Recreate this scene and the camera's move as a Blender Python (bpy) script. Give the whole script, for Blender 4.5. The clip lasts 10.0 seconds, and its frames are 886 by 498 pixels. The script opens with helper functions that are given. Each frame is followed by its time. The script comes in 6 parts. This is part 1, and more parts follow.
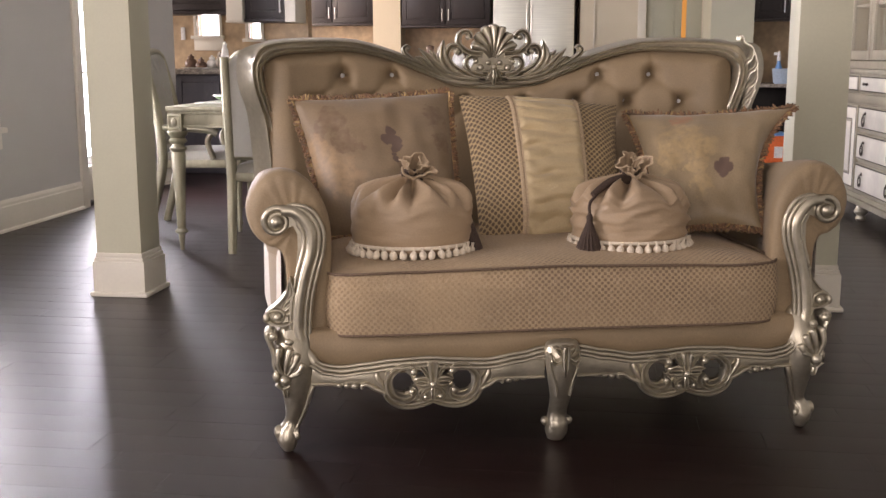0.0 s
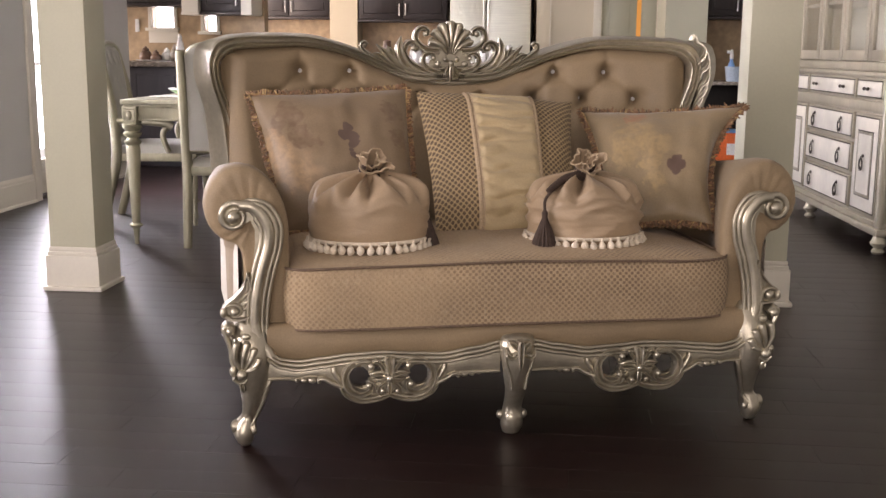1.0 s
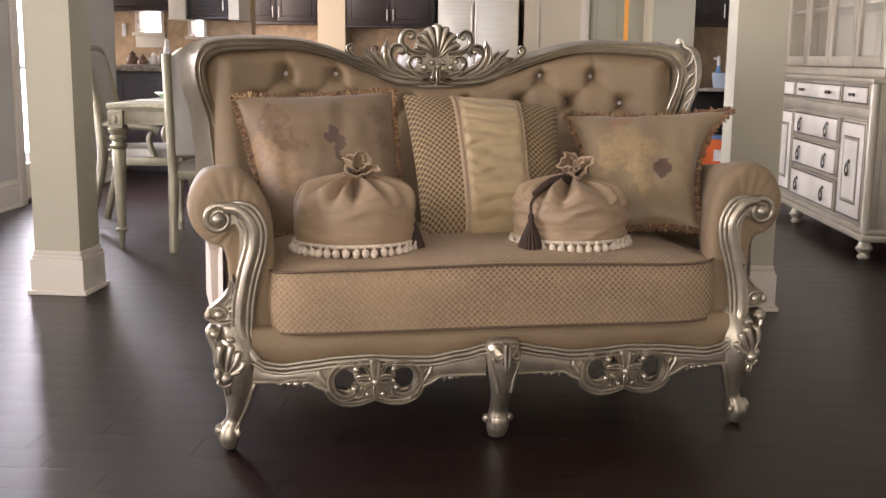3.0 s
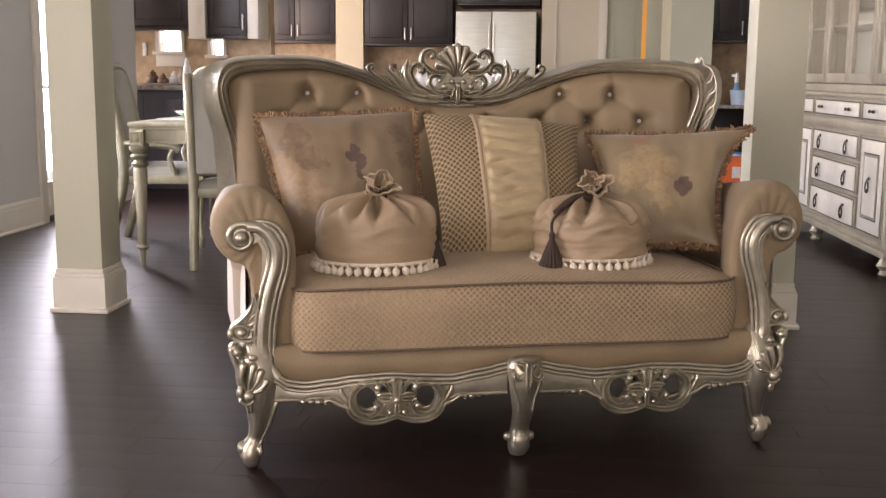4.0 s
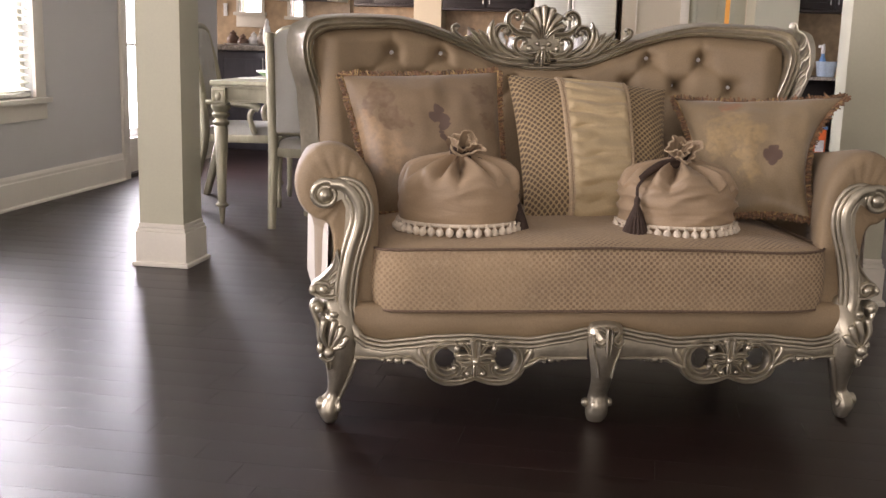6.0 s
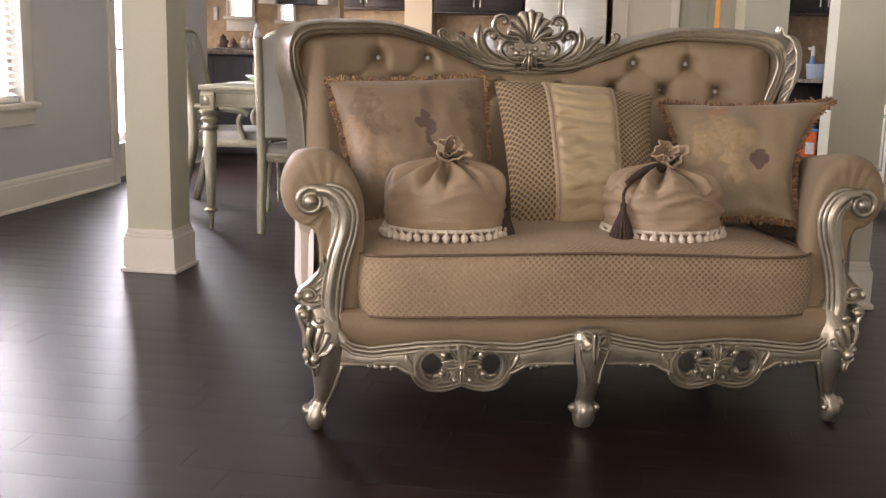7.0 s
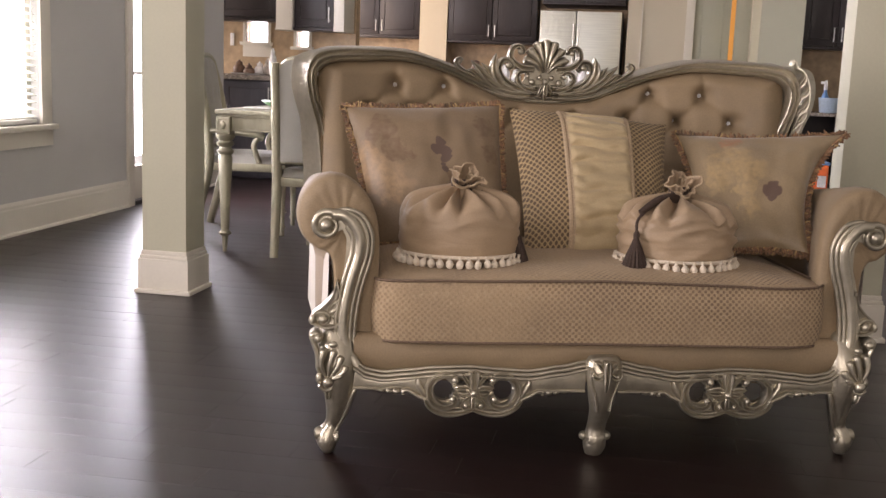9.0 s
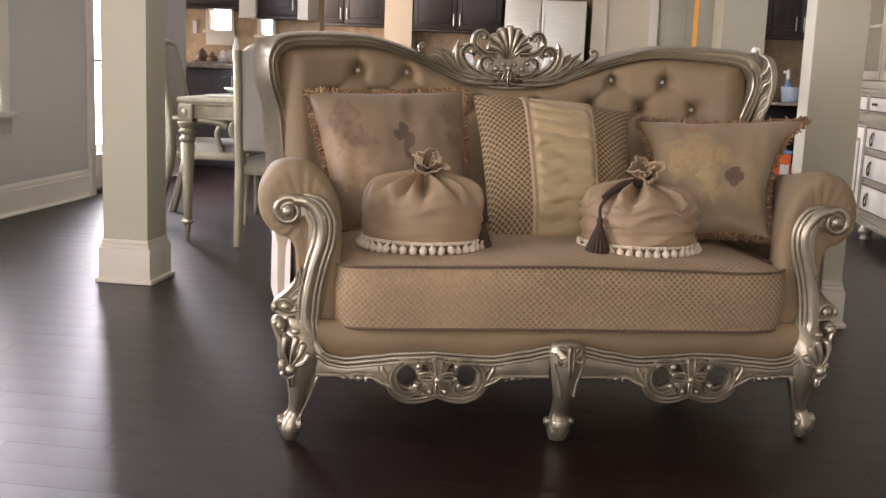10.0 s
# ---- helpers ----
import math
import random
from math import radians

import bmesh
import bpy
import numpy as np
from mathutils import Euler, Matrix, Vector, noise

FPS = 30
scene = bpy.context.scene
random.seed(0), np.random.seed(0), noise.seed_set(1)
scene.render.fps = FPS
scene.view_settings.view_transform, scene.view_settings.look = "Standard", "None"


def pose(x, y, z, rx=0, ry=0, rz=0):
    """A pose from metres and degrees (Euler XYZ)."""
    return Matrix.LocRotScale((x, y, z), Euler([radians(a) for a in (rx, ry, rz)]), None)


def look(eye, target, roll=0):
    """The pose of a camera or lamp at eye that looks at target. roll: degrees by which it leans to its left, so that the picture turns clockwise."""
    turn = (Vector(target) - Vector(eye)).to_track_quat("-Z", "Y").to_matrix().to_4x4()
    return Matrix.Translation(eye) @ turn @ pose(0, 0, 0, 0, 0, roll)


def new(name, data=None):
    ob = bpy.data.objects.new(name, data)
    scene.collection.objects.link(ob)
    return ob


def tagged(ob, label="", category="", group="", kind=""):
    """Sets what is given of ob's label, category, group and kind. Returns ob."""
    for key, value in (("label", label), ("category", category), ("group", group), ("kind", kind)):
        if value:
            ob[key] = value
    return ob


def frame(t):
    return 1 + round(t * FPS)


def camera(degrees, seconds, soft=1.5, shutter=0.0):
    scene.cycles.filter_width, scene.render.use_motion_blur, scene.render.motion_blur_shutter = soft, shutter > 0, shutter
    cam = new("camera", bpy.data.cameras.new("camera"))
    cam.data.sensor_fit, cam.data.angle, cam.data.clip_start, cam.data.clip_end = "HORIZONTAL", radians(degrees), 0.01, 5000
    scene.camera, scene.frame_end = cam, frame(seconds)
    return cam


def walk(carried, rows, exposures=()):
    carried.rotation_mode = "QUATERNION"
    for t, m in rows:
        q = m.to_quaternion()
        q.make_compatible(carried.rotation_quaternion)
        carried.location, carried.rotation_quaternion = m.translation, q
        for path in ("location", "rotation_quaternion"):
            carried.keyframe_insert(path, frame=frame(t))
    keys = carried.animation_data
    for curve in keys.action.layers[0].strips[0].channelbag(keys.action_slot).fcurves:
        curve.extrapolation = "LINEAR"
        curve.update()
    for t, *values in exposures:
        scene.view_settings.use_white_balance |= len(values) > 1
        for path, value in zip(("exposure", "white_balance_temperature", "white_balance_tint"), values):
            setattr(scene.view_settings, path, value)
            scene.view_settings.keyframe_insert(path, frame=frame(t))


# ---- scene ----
cam = camera(44.7, 10.0)
PATH = [
    (0, (1.126, 0.186, 1.042), (0.846, 2.134, 0.688), -0.1),
    (0.5, (1.127, 0.188, 1.039), (0.875, 2.138, 0.671), 0.6),
    (1, (1.127, 0.162, 1.049), (0.928, 2.119, 0.685), 0.5),
    (1.5, (1.128, 0.163, 1.046), (0.956, 2.124, 0.69), 0.9),
    (2, (1.134, 0.17, 1.043), (0.968, 2.131, 0.686), 1.0),
    (3.5, (1.129, 0.169, 1.037), (0.941, 2.131, 0.697), 0.4),
    (4, (1.121, 0.16, 1.043), (0.912, 2.123, 0.722), 0.5),
    (4.5, (1.12, 0.166, 1.03), (0.879, 2.124, 0.699), 1.0),
    (5, (1.115, 0.189, 1.019), (0.832, 2.137, 0.665), 0.8),
    (5.5, (1.098, 0.187, 1.015), (0.772, 2.124, 0.64), 0.7),
    (6, (1.084, 0.169, 1.023), (0.751, 2.104, 0.641), 1.5),
    (7.5, (1.107, 0.183, 1.031), (0.79, 2.123, 0.663), 1.3),
    (8, (1.102, 0.167, 1.027), (0.783, 2.109, 0.67), 1.6),
    (8.5, (1.098, 0.165, 1.024), (0.781, 2.109, 0.672), 1.9),
    (9, (1.094, 0.156, 1.029), (0.752, 2.1, 0.702), 2.2),
    (9.5, (1.088, 0.166, 1.02), (0.77, 2.116, 0.704), 3.7),
    (10, (1.102, 0.17, 1.015), (0.822, 2.121, 0.673), 2.3),
]
walk(cam, [(t, look(eye, target, roll)) for t, eye, target, roll in PATH], [(0, 0.01, 6500, 26), (1, 0.08, 6500, 26), (5, 0.04, 6500, 26), (7.5, -0.03, 6500, 26), (10, -0.03, 6500, 26)])

# ---- light ----
world = bpy.data.worlds.new("world")
scene.world = world
world.use_nodes = True
wn = world.node_tree.nodes
sky = wn.new("ShaderNodeTexSky")
sky.sky_type, sky.sun_disc = "NISHITA", False
sky.sun_elevation, sky.sun_rotation = radians(48), radians(250)
world.node_tree.links.new(sky.outputs[0], wn["Background"].inputs[0])
wn["Background"].inputs[1].default_value = 0.12
scene.view_settings.exposure = 0.0

REAR_WINDOWS = [(-1.5, 0.0), (0.55, 2.05)]      # x spans of the windows in the wall behind the camera
SIDE_GLOW, REAR_LIGHT, SIDE_LIGHT, NEAR_LIGHT, KITCHEN_FILL = 5.5, 55.0, 122.0, 133.0, 74.0


def area_lamp(name, m, sx, sy, watts, colour):
    d = bpy.data.lights.new(name, "AREA")
    d.shape, d.size, d.size_y, d.energy, d.color = "RECTANGLE", sx, sy, watts, colour
    ob = new(name, d)
    ob.matrix_world = m
    return ob


for x0, x1 in REAR_WINDOWS:
    area_lamp("rear_window_light", look(((x0 + x1) / 2, -2.35, 1.35), ((x0 + x1) / 2, 3, 0.9)), x1 - x0, 1.9, REAR_LIGHT, (1.0, 0.93, 0.80))
area_lamp("side_window_light", look((-2.52, 5.51, 1.4), (0, 5.51, 1.0)), 1.1, 1.48, SIDE_LIGHT, (0.93, 0.97, 1.0))
area_lamp("side_door_light", look((-2.52, 7.67, 1.17), (0, 7.67, 0.8)), 0.74, 1.75, SIDE_LIGHT, (0.93, 0.97, 1.0))
area_lamp("near_window_light", look((-2.45, 1.2, 1.5), (0.6, 2.2, 0.8)), 1.5, 1.6, NEAR_LIGHT, (1.0, 0.975, 0.925))
# unseen area lamps added to brighten the kitchen and its nook
area_lamp("kitchen_window_light", look((-2.93, 12.0, 1.5), (0, 12.0, 1.2)), 1.6, 1.3, KITCHEN_FILL, (1.0, 0.86, 0.68))
area_lamp("nook_window_light", look((-4.58, 9.55, 1.5), (0, 9.55, 1.2)), 0.9, 1.4, KITCHEN_FILL * 0.8, (1.0, 0.94, 0.85))


# ---- materials ----
def material(name, colour, rough=0.6, metal=0.0, grain=60.0, spread=0.12, bump=0.15, big=2.5, bigspread=0.1, coat=0.0, sheen=0.0, spec=0.5, stretch=(1, 1, 1), each=0.0, coat_rough=0.12):
    """A surface whose colour varies at two scales, with fine relief."""
    m = bpy.data.materials.new(name)
    m.use_nodes = True
    n, l = m.node_tree.nodes, m.node_tree.links
    b = n["Principled BSDF"]
    co, mp = n.new("ShaderNodeTexCoord"), n.new("ShaderNodeMapping")
    mp.inputs["Scale"].default_value = stretch
    l.new(co.outputs["Object"], mp.inputs[0])
    fine, broad = n.new("ShaderNodeTexNoise"), n.new("ShaderNodeTexNoise")
    fine.inputs["Scale"].default_value, fine.inputs["Detail"].default_value = grain, 5
    broad.inputs["Scale"].default_value, broad.inputs["Detail"].default_value = big, 3
    l.new(mp.outputs[0], fine.inputs["Vector"]), l.new(mp.outputs[0], broad.inputs["Vector"])
    hsv = n.new("ShaderNodeHueSaturation")
    hsv.inputs["Color"].default_value = (*colour, 1)
    a, c = n.new("ShaderNodeMapRange"), n.new("ShaderNodeMapRange")
    for q, src, s in ((a, fine, spread), (c, broad, bigspread)):
        q.inputs["From Min"].default_value, q.inputs["From Max"].default_value = 0.3, 0.7
        q.inputs["To Min"].default_value, q.inputs["To Max"].default_value = 1 - s, 1 + s
        l.new(src.outputs["Fac"], q.inputs["Value"])
    mul = n.new("ShaderNodeMath")
    mul.operation = "MULTIPLY"
    l.new(a.outputs[0], mul.inputs[0]), l.new(c.outputs[0], mul.inputs[1])
    last = mul
    if each:
        info, q, mul2 = n.new("ShaderNodeObjectInfo"), n.new("ShaderNodeMapRange"), n.new("ShaderNodeMath")
        q.inputs["To Min"].default_value, q.inputs["To Max"].default_value = 1 - each, 1 + each
        mul2.operation = "MULTIPLY"
        l.new(info.outputs["Random"], q.inputs["Value"]), l.new(mul.outputs[0], mul2.inputs[0]), l.new(q.outputs[0], mul2.inputs[1])
        last = mul2
    l.new(last.outputs[0], hsv.inputs["Value"])
    l.new(hsv.outputs[0], b.inputs["Base Color"])
    rr = n.new("ShaderNodeMapRange")
    rr.inputs["From Min"].default_value, rr.inputs["From Max"].default_value = 0.3, 0.7
    rr.inputs["To Min"].default_value, rr.inputs["To Max"].default_value = rough * 0.85, min(1, rough * 1.15)
    l.new(broad.outputs["Fac"], rr.inputs["Value"]), l.new(rr.outputs[0], b.inputs["Roughness"])
    b.inputs["Metallic"].default_value = metal
    b.inputs["Coat Weight"].default_value, b.inputs["Coat Roughness"].default_value = coat, coat_rough
    b.inputs["Sheen Weight"].default_value, b.inputs["Sheen Roughness"].default_value = sheen, 0.4
    b.inputs["Specular IOR Level"].default_value = spec
    if bump:
        bp = n.new("ShaderNodeBump")
        bp.inputs["Strength"].default_value, bp.inputs["Distance"].default_value = bump, 0.002
        l.new(fine.outputs["Fac"], bp.inputs["Height"]), l.new(bp.outputs[0], b.inputs["Normal"])
        return m


def mix_over(m, mask, colour, strength=1.0):
    """Lays another dye over a material where the mask socket is 1."""
    n, l = m.node_tree.nodes, m.node_tree.links
    b = n["Principled BSDF"]
    src = b.inputs["Base Color"].links[0].from_socket
    mx, k = n.new("ShaderNodeMix"), n.new("ShaderNodeMath")
    mx.data_type = "RGBA"
    k.operation, k.inputs[1].default_value = "MULTIPLY", strength
    l.new(mask, k.inputs[0]), l.new(k.outputs[0], mx.inputs["Factor"])
    l.new(src, mx.inputs["A"])
    mx.inputs["B"].default_value = (*colour, 1)
    l.new(mx.outputs["Result"], b.inputs["Base Color"])


def math_node(m, op, a, b=None):
    n, l = m.node_tree.nodes, m.node_tree.links
    k = n.new("ShaderNodeMath")
    k.operation = op
    for i, v in enumerate((a, b)):
        if v is None:
            continue
        if isinstance(v, (int, float)):
            k.inputs[i].default_value = v
        else:
            l.new(v, k.inputs[i])
    return k.outputs[0]


def weave(name, colour, dark, pitch_u, pitch_v, amount=0.75, fade=0.0, rough=0.85, crossed=False):
    """Cloth with a diamond lattice of small woven dots, laid out on the UV map in metres."""
    m = material(name, colour, rough, grain=500, spread=0.2, bump=0.4, big=6, bigspread=0.12, sheen=0.08)
    n, l = m.node_tree.nodes, m.node_tree.links
    uv, sep = n.new("ShaderNodeUVMap"), n.new("ShaderNodeSeparateXYZ")
    l.new(uv.outputs[0], sep.inputs[0])
    su = math_node(m, "SINE", math_node(m, "MULTIPLY", sep.outputs[0], 2 * math.pi / pitch_u))
    sv = math_node(m, "SINE", math_node(m, "MULTIPLY", sep.outputs[1], 2 * math.pi / pitch_v))
    # crossed: dark diamonds between slanting threads; else single dots
    pr = math_node(m, "ABSOLUTE", math_node(m, "ADD", su, sv)) if crossed else math_node(m, "MULTIPLY", su, sv)
    mr = n.new("ShaderNodeMapRange")
    mr.interpolation_type = "SMOOTHSTEP"
    mr.inputs["From Min"].default_value, mr.inputs["From Max"].default_value = (0.40, 1.05) if crossed else (-0.05, 0.35)
    l.new(pr, mr.inputs["Value"])
    mask = mr.outputs[0]
    if fade:
        nz, fr = n.new("ShaderNodeTexNoise"), n.new("ShaderNodeMapRange")
        nz.inputs["Scale"].default_value = 3.0
        fr.inputs["From Min"].default_value, fr.inputs["From Max"].default_value = 0.40, 0.64
        fr.inputs["To Min"].default_value, fr.inputs["To Max"].default_value = 1 - fade, 1
        l.new(uv.outputs[0], nz.inputs["Vector"]), l.new(nz.outputs["Fac"], fr.inputs["Value"])
        mask = math_node(m, "MULTIPLY", mask, fr.outputs[0])
    mix_over(m, mask, dark, amount)
    bp = n.new("ShaderNodeBump")
    bp.inputs["Strength"].default_value, bp.inputs["Distance"].default_value = 0.5, 0.002
    bp.invert = True
    l.new(mr.outputs[0], bp.inputs["Height"])
    old = m.node_tree.nodes["Principled BSDF"].inputs["Normal"]
    l.new(old.links[0].from_socket, bp.inputs["Normal"])
    l.new(bp.outputs[0], old)
    return m


def blobs(m, spots, soft=0.25, wobble=0.03):
    """Mask of ragged woven motifs on the UV map: spots are (u, v, radius)."""
    n, l = m.node_tree.nodes, m.node_tree.links
    uv, nz = n.new("ShaderNodeUVMap"), n.new("ShaderNodeTexNoise")
    nz.inputs["Scale"].default_value, nz.inputs["Detail"].default_value = 13, 8
    l.new(uv.outputs[0], nz.inputs["Vector"])
    sub, sca, add = n.new("ShaderNodeVectorMath"), n.new("ShaderNodeVectorMath"), n.new("ShaderNodeVectorMath")
    sub.operation, sca.operation, add.operation = "SUBTRACT", "SCALE", "ADD"
    sub.inputs[1].default_value = (0.5, 0.5, 0.5)
    sca.inputs["Scale"].default_value = wobble * 4
    l.new(nz.outputs["Color"], sub.inputs[0]), l.new(sub.outputs[0], sca.inputs[0])
    l.new(uv.outputs[0], add.inputs[0]), l.new(sca.outputs[0], add.inputs[1])
    flat = n.new("ShaderNodeVectorMath")
    flat.operation = "MULTIPLY"
    flat.inputs[1].default_value = (1, 1, 0)
    l.new(add.outputs[0], flat.inputs[0])
    out = None
    for u, v, r in spots:
        d = n.new("ShaderNodeVectorMath")
        d.operation = "DISTANCE"
        d.inputs[1].default_value = (u, v, 0)
        l.new(flat.outputs[0], d.inputs[0])
        mr = n.new("ShaderNodeMapRange")
        mr.interpolation_type = "SMOOTHSTEP"
        mr.inputs["From Min"].default_value, mr.inputs["From Max"].default_value = r * (1 + soft), r * (1 - soft)
        l.new(d.outputs["Value"], mr.inputs["Value"])
        out = mr.outputs[0] if out is None else math_node(m, "MAXIMUM", out, mr.outputs[0])
    if wobble > 0.03:
        # the larger motifs are broken up by the weave
        bz, br = n.new("ShaderNodeTexNoise"), n.new("ShaderNodeMapRange")
        bz.inputs["Scale"].default_value, bz.inputs["Detail"].default_value = 26, 5
        br.inputs["From Min"].default_value, br.inputs["From Max"].default_value = 0.34, 0.64
        br.inputs["To Min"].default_value = 0.25
        l.new(uv.outputs[0], bz.inputs["Vector"]), l.new(bz.outputs["Fac"], br.inputs["Value"])
        out = math_node(m, "MULTIPLY", out, br.outputs[0])
    return out


def glow(name, colour, strength):
    m = bpy.data.materials.new(name)
    m.use_nodes = True
    n, l = m.node_tree.nodes, m.node_tree.links
    n.remove(n["Principled BSDF"])
    e = n.new("ShaderNodeEmission")
    e.inputs[0].default_value, e.inputs[1].default_value = (*colour, 1), strength
    l.new(e.outputs[0], n["Material Output"].inputs[0])
    return m


def glass(name, colour=(1, 1, 1), rough=0.02):
    m = bpy.data.materials.new(name)
    m.use_nodes = True
    b = m.node_tree.nodes["Principled BSDF"]
    b.inputs["Base Color"].default_value = (*colour, 1)
    b.inputs["Transmission Weight"].default_value, b.inputs["Roughness"].default_value, b.inputs["IOR"].default_value = 1, rough, 1.45
    return m


M = dict(
    silver=material("silver_leaf_paint", (0.430, 0.392, 0.305), 0.33, 0.80, grain=70, spread=0.08, bump=0.08, big=9, bigspread=0.14),
    taupe=material("taupe_velvet", (0.246, 0.178, 0.102), 0.66, grain=350, spread=0.12, bump=0.3, big=5, bigspread=0.14, sheen=0.12),
    seat=weave("seat_weave", (0.350, 0.255, 0.152), (0.110, 0.070, 0.044), 0.0168, 0.0168, 0.72, fade=0.85),
    lattice=weave("lattice_weave", (0.365, 0.268, 0.142), (0.085, 0.055, 0.032), 0.0190, 0.0190, 0.90, crossed=True),
    gold=material("gold_satin", (0.43, 0.335, 0.190), 0.60, grain=260, spread=0.08, bump=0.15, big=6, bigspread=0.1, sheen=0.15),
    braid=material("tan_braid", (0.40, 0.30, 0.19), 0.7, grain=400, spread=0.35, bump=0.8),
    piping=material("brown_piping", (0.13, 0.085, 0.055), 0.8, grain=260, spread=0.4, bump=0.8),
    bag=material("taupe_satin", (0.345, 0.250, 0.156), 0.58, grain=300, spread=0.08, bump=0.15, big=5, bigspread=0.12, sheen=0.08),
    tassel=material("brown_tassel", (0.046, 0.027, 0.018), 0.8, grain=300, spread=0.4, bump=0.6),
    pompom=material("cream_pompom", (0.68, 0.6, 0.48), 0.9, grain=300, spread=0.15, bump=0.8, each=0.1),
    fringe=material("rust_fringe", (0.21, 0.115, 0.06), 0.75, grain=120, spread=0.5, bump=0.5),
    chrome=material("crystal_button", (0.30, 0.27, 0.23), 0.18, 0.9, bump=0),
    wall=material("greige_wall_paint", (0.505, 0.495, 0.46), 0.75, grain=120, spread=0.02, bump=0.08, big=1.2, bigspread=0.03),
    trim=material("white_trim_paint", (0.69, 0.65, 0.55), 0.45, grain=80, spread=0.02, bump=0.06, big=2, bigspread=0.04),
    column=material("column_paint", (0.535, 0.52, 0.39), 0.6, grain=110, spread=0.02, bump=0.08, big=1.5, bigspread=0.03),
    ceiling=material("ceiling_paint", (0.75, 0.73, 0.69), 0.9, grain=90, spread=0.02, bump=0.2),
    floor=material("espresso_plank", (0.0098, 0.0036, 0.0030), 0.48, grain=12, spread=0.2, bump=0.002, big=1.5, bigspread=0.1, coat=0.52, coat_rough=0.31, spec=0.08, stretch=(0.4, 1.5, 1), each=0.12),
    seam=material("plank_seam", (0.012, 0.009, 0.008), 0.6, grain=40),
    # lighter copy of the cabinet colour, with the panels' reflection painted in
    cabinet_sheen=material("cabinet_painted_sheen", (0.070, 0.067, 0.080), 0.45, grain=30, spread=0.12, bump=0.08, stretch=(1, 1, 0.2)),
    cabinet=material("espresso_cabinet", (0.020, 0.013, 0.012), 0.38, grain=30, spread=0.2, bump=0.1, stretch=(1, 1, 0.2)),
    steel=material("stainless_steel", (0.66, 0.67, 0.59), 0.50, 0.7, grain=12, spread=0.015, bump=0.01, stretch=(1, 1, 30)),
    nickel=material("brushed_nickel", (0.55, 0.54, 0.52), 0.3, 0.95, bump=0.05),
    tile=material("tan_backsplash", (0.42, 0.30, 0.175), 0.5, grain=14, spread=0.2, bump=0.15, big=4, bigspread=0.15),
    granite=material("granite", (0.30, 0.26, 0.22), 0.25, grain=180, spread=0.6, bump=0.03, big=40, bigspread=0.3),
    champagne=material("champagne_paint", (0.305, 0.283, 0.20), 0.40, 0.5, grain=40, spread=0.10, bump=0.15, big=5, bigspread=0.15, stretch=(1, 1, 0.3)),
    hutch=material("pewter_wash", (0.41, 0.38, 0.30), 0.36, 0.5, grain=50, spread=0.06, bump=0.08, big=4, bigspread=0.14, stretch=(1, 1, 0.25)),
    panel=material("silvered_panel", (0.74, 0.71, 0.63), 0.36, 0.3, grain=25, spread=0.04, bump=0.05, big=5, bigspread=0.10),
    outer_cream=material("cream_outer_side", (0.62, 0.57, 0.49), 0.8, grain=300, spread=0.06, bump=0.2),
    bronze=material("dark_bronze", (0.085, 0.075, 0.065), 0.4, 0.8, bump=0.1),
    grey_cloth=material("grey_velvet", (0.29, 0.275, 0.235), 0.7, grain=300, spread=0.08, bump=0.2, sheen=0.1),
    beige=material("beige_wall_paint", (0.60, 0.535, 0.40), 0.7, grain=110, spread=0.02, bump=0.08, big=1.5, bigspread=0.03),
    blind=material("white_blind", (0.80, 0.79, 0.70), 0.6, grain=60, spread=0.03, bump=0.05),
    white=material("white_ceramic", (0.75, 0.74, 0.71), 0.25, bump=0.02),
    pale_blue=material("pale_blue_plastic", (0.46, 0.56, 0.66), 0.35, bump=0.05),
    blue=material("blue_plastic", (0.16, 0.33, 0.62), 0.35, bump=0.05),
    orange=material("orange_plastic", (0.80, 0.16, 0.035), 0.45, bump=0.08),
    black=material("black_plastic", (0.02, 0.02, 0.02), 0.4, bump=0.05),
    brown=material("brown_ceramic", (0.14, 0.08, 0.05), 0.4, bump=0.1),
    green=material("green_glaze", (0.22, 0.36, 0.19), 0.4, grain=60, spread=0.4, bump=0.1),
    door=material("grey_door_paint", (0.42, 0.41, 0.31), 0.55, spread=0.02, bigspread=0.03, bump=0.05),
    glass=glass("clear_glass"),
    daylight=glow("daylight", (1.0, 1.0, 0.98), SIDE_GLOW),
    warm=glow("warm_lamp", (1.0, 0.46, 0.10), 0.62),
)
fn_ = M["fringe"].node_tree.nodes
geo = fn_.new("ShaderNodeNewGeometry")
for lo, hue, amount in ((0.68, (0.42, 0.29, 0.12), 0.75), (0.82, (0.06, 0.035, 0.025), 0.85)):
    mix_over(M["fringe"], math_node(M["fringe"], "GREATER_THAN", geo.outputs["Random Per Island"], lo), hue, amount)
# pale flecks of slub yarn, running up the seat weave
nt = M["seat"].node_tree
uvn, mp0, nz0 = nt.nodes.new("ShaderNodeUVMap"), nt.nodes.new("ShaderNodeMapping"), nt.nodes.new("ShaderNodeTexNoise")
mp0.inputs["Scale"].default_value = (110, 45, 1)
nz0.inputs["Scale"].default_value, nz0.inputs["Detail"].default_value = 1.0, 2
nt.links.new(uvn.outputs[0], mp0.inputs[0]), nt.links.new(mp0.outputs[0], nz0.inputs["Vector"])
mix_over(M["seat"], math_node(M["seat"], "GREATER_THAN", nz0.outputs["Fac"], 0.60), (0.46, 0.36, 0.23), 0.3)
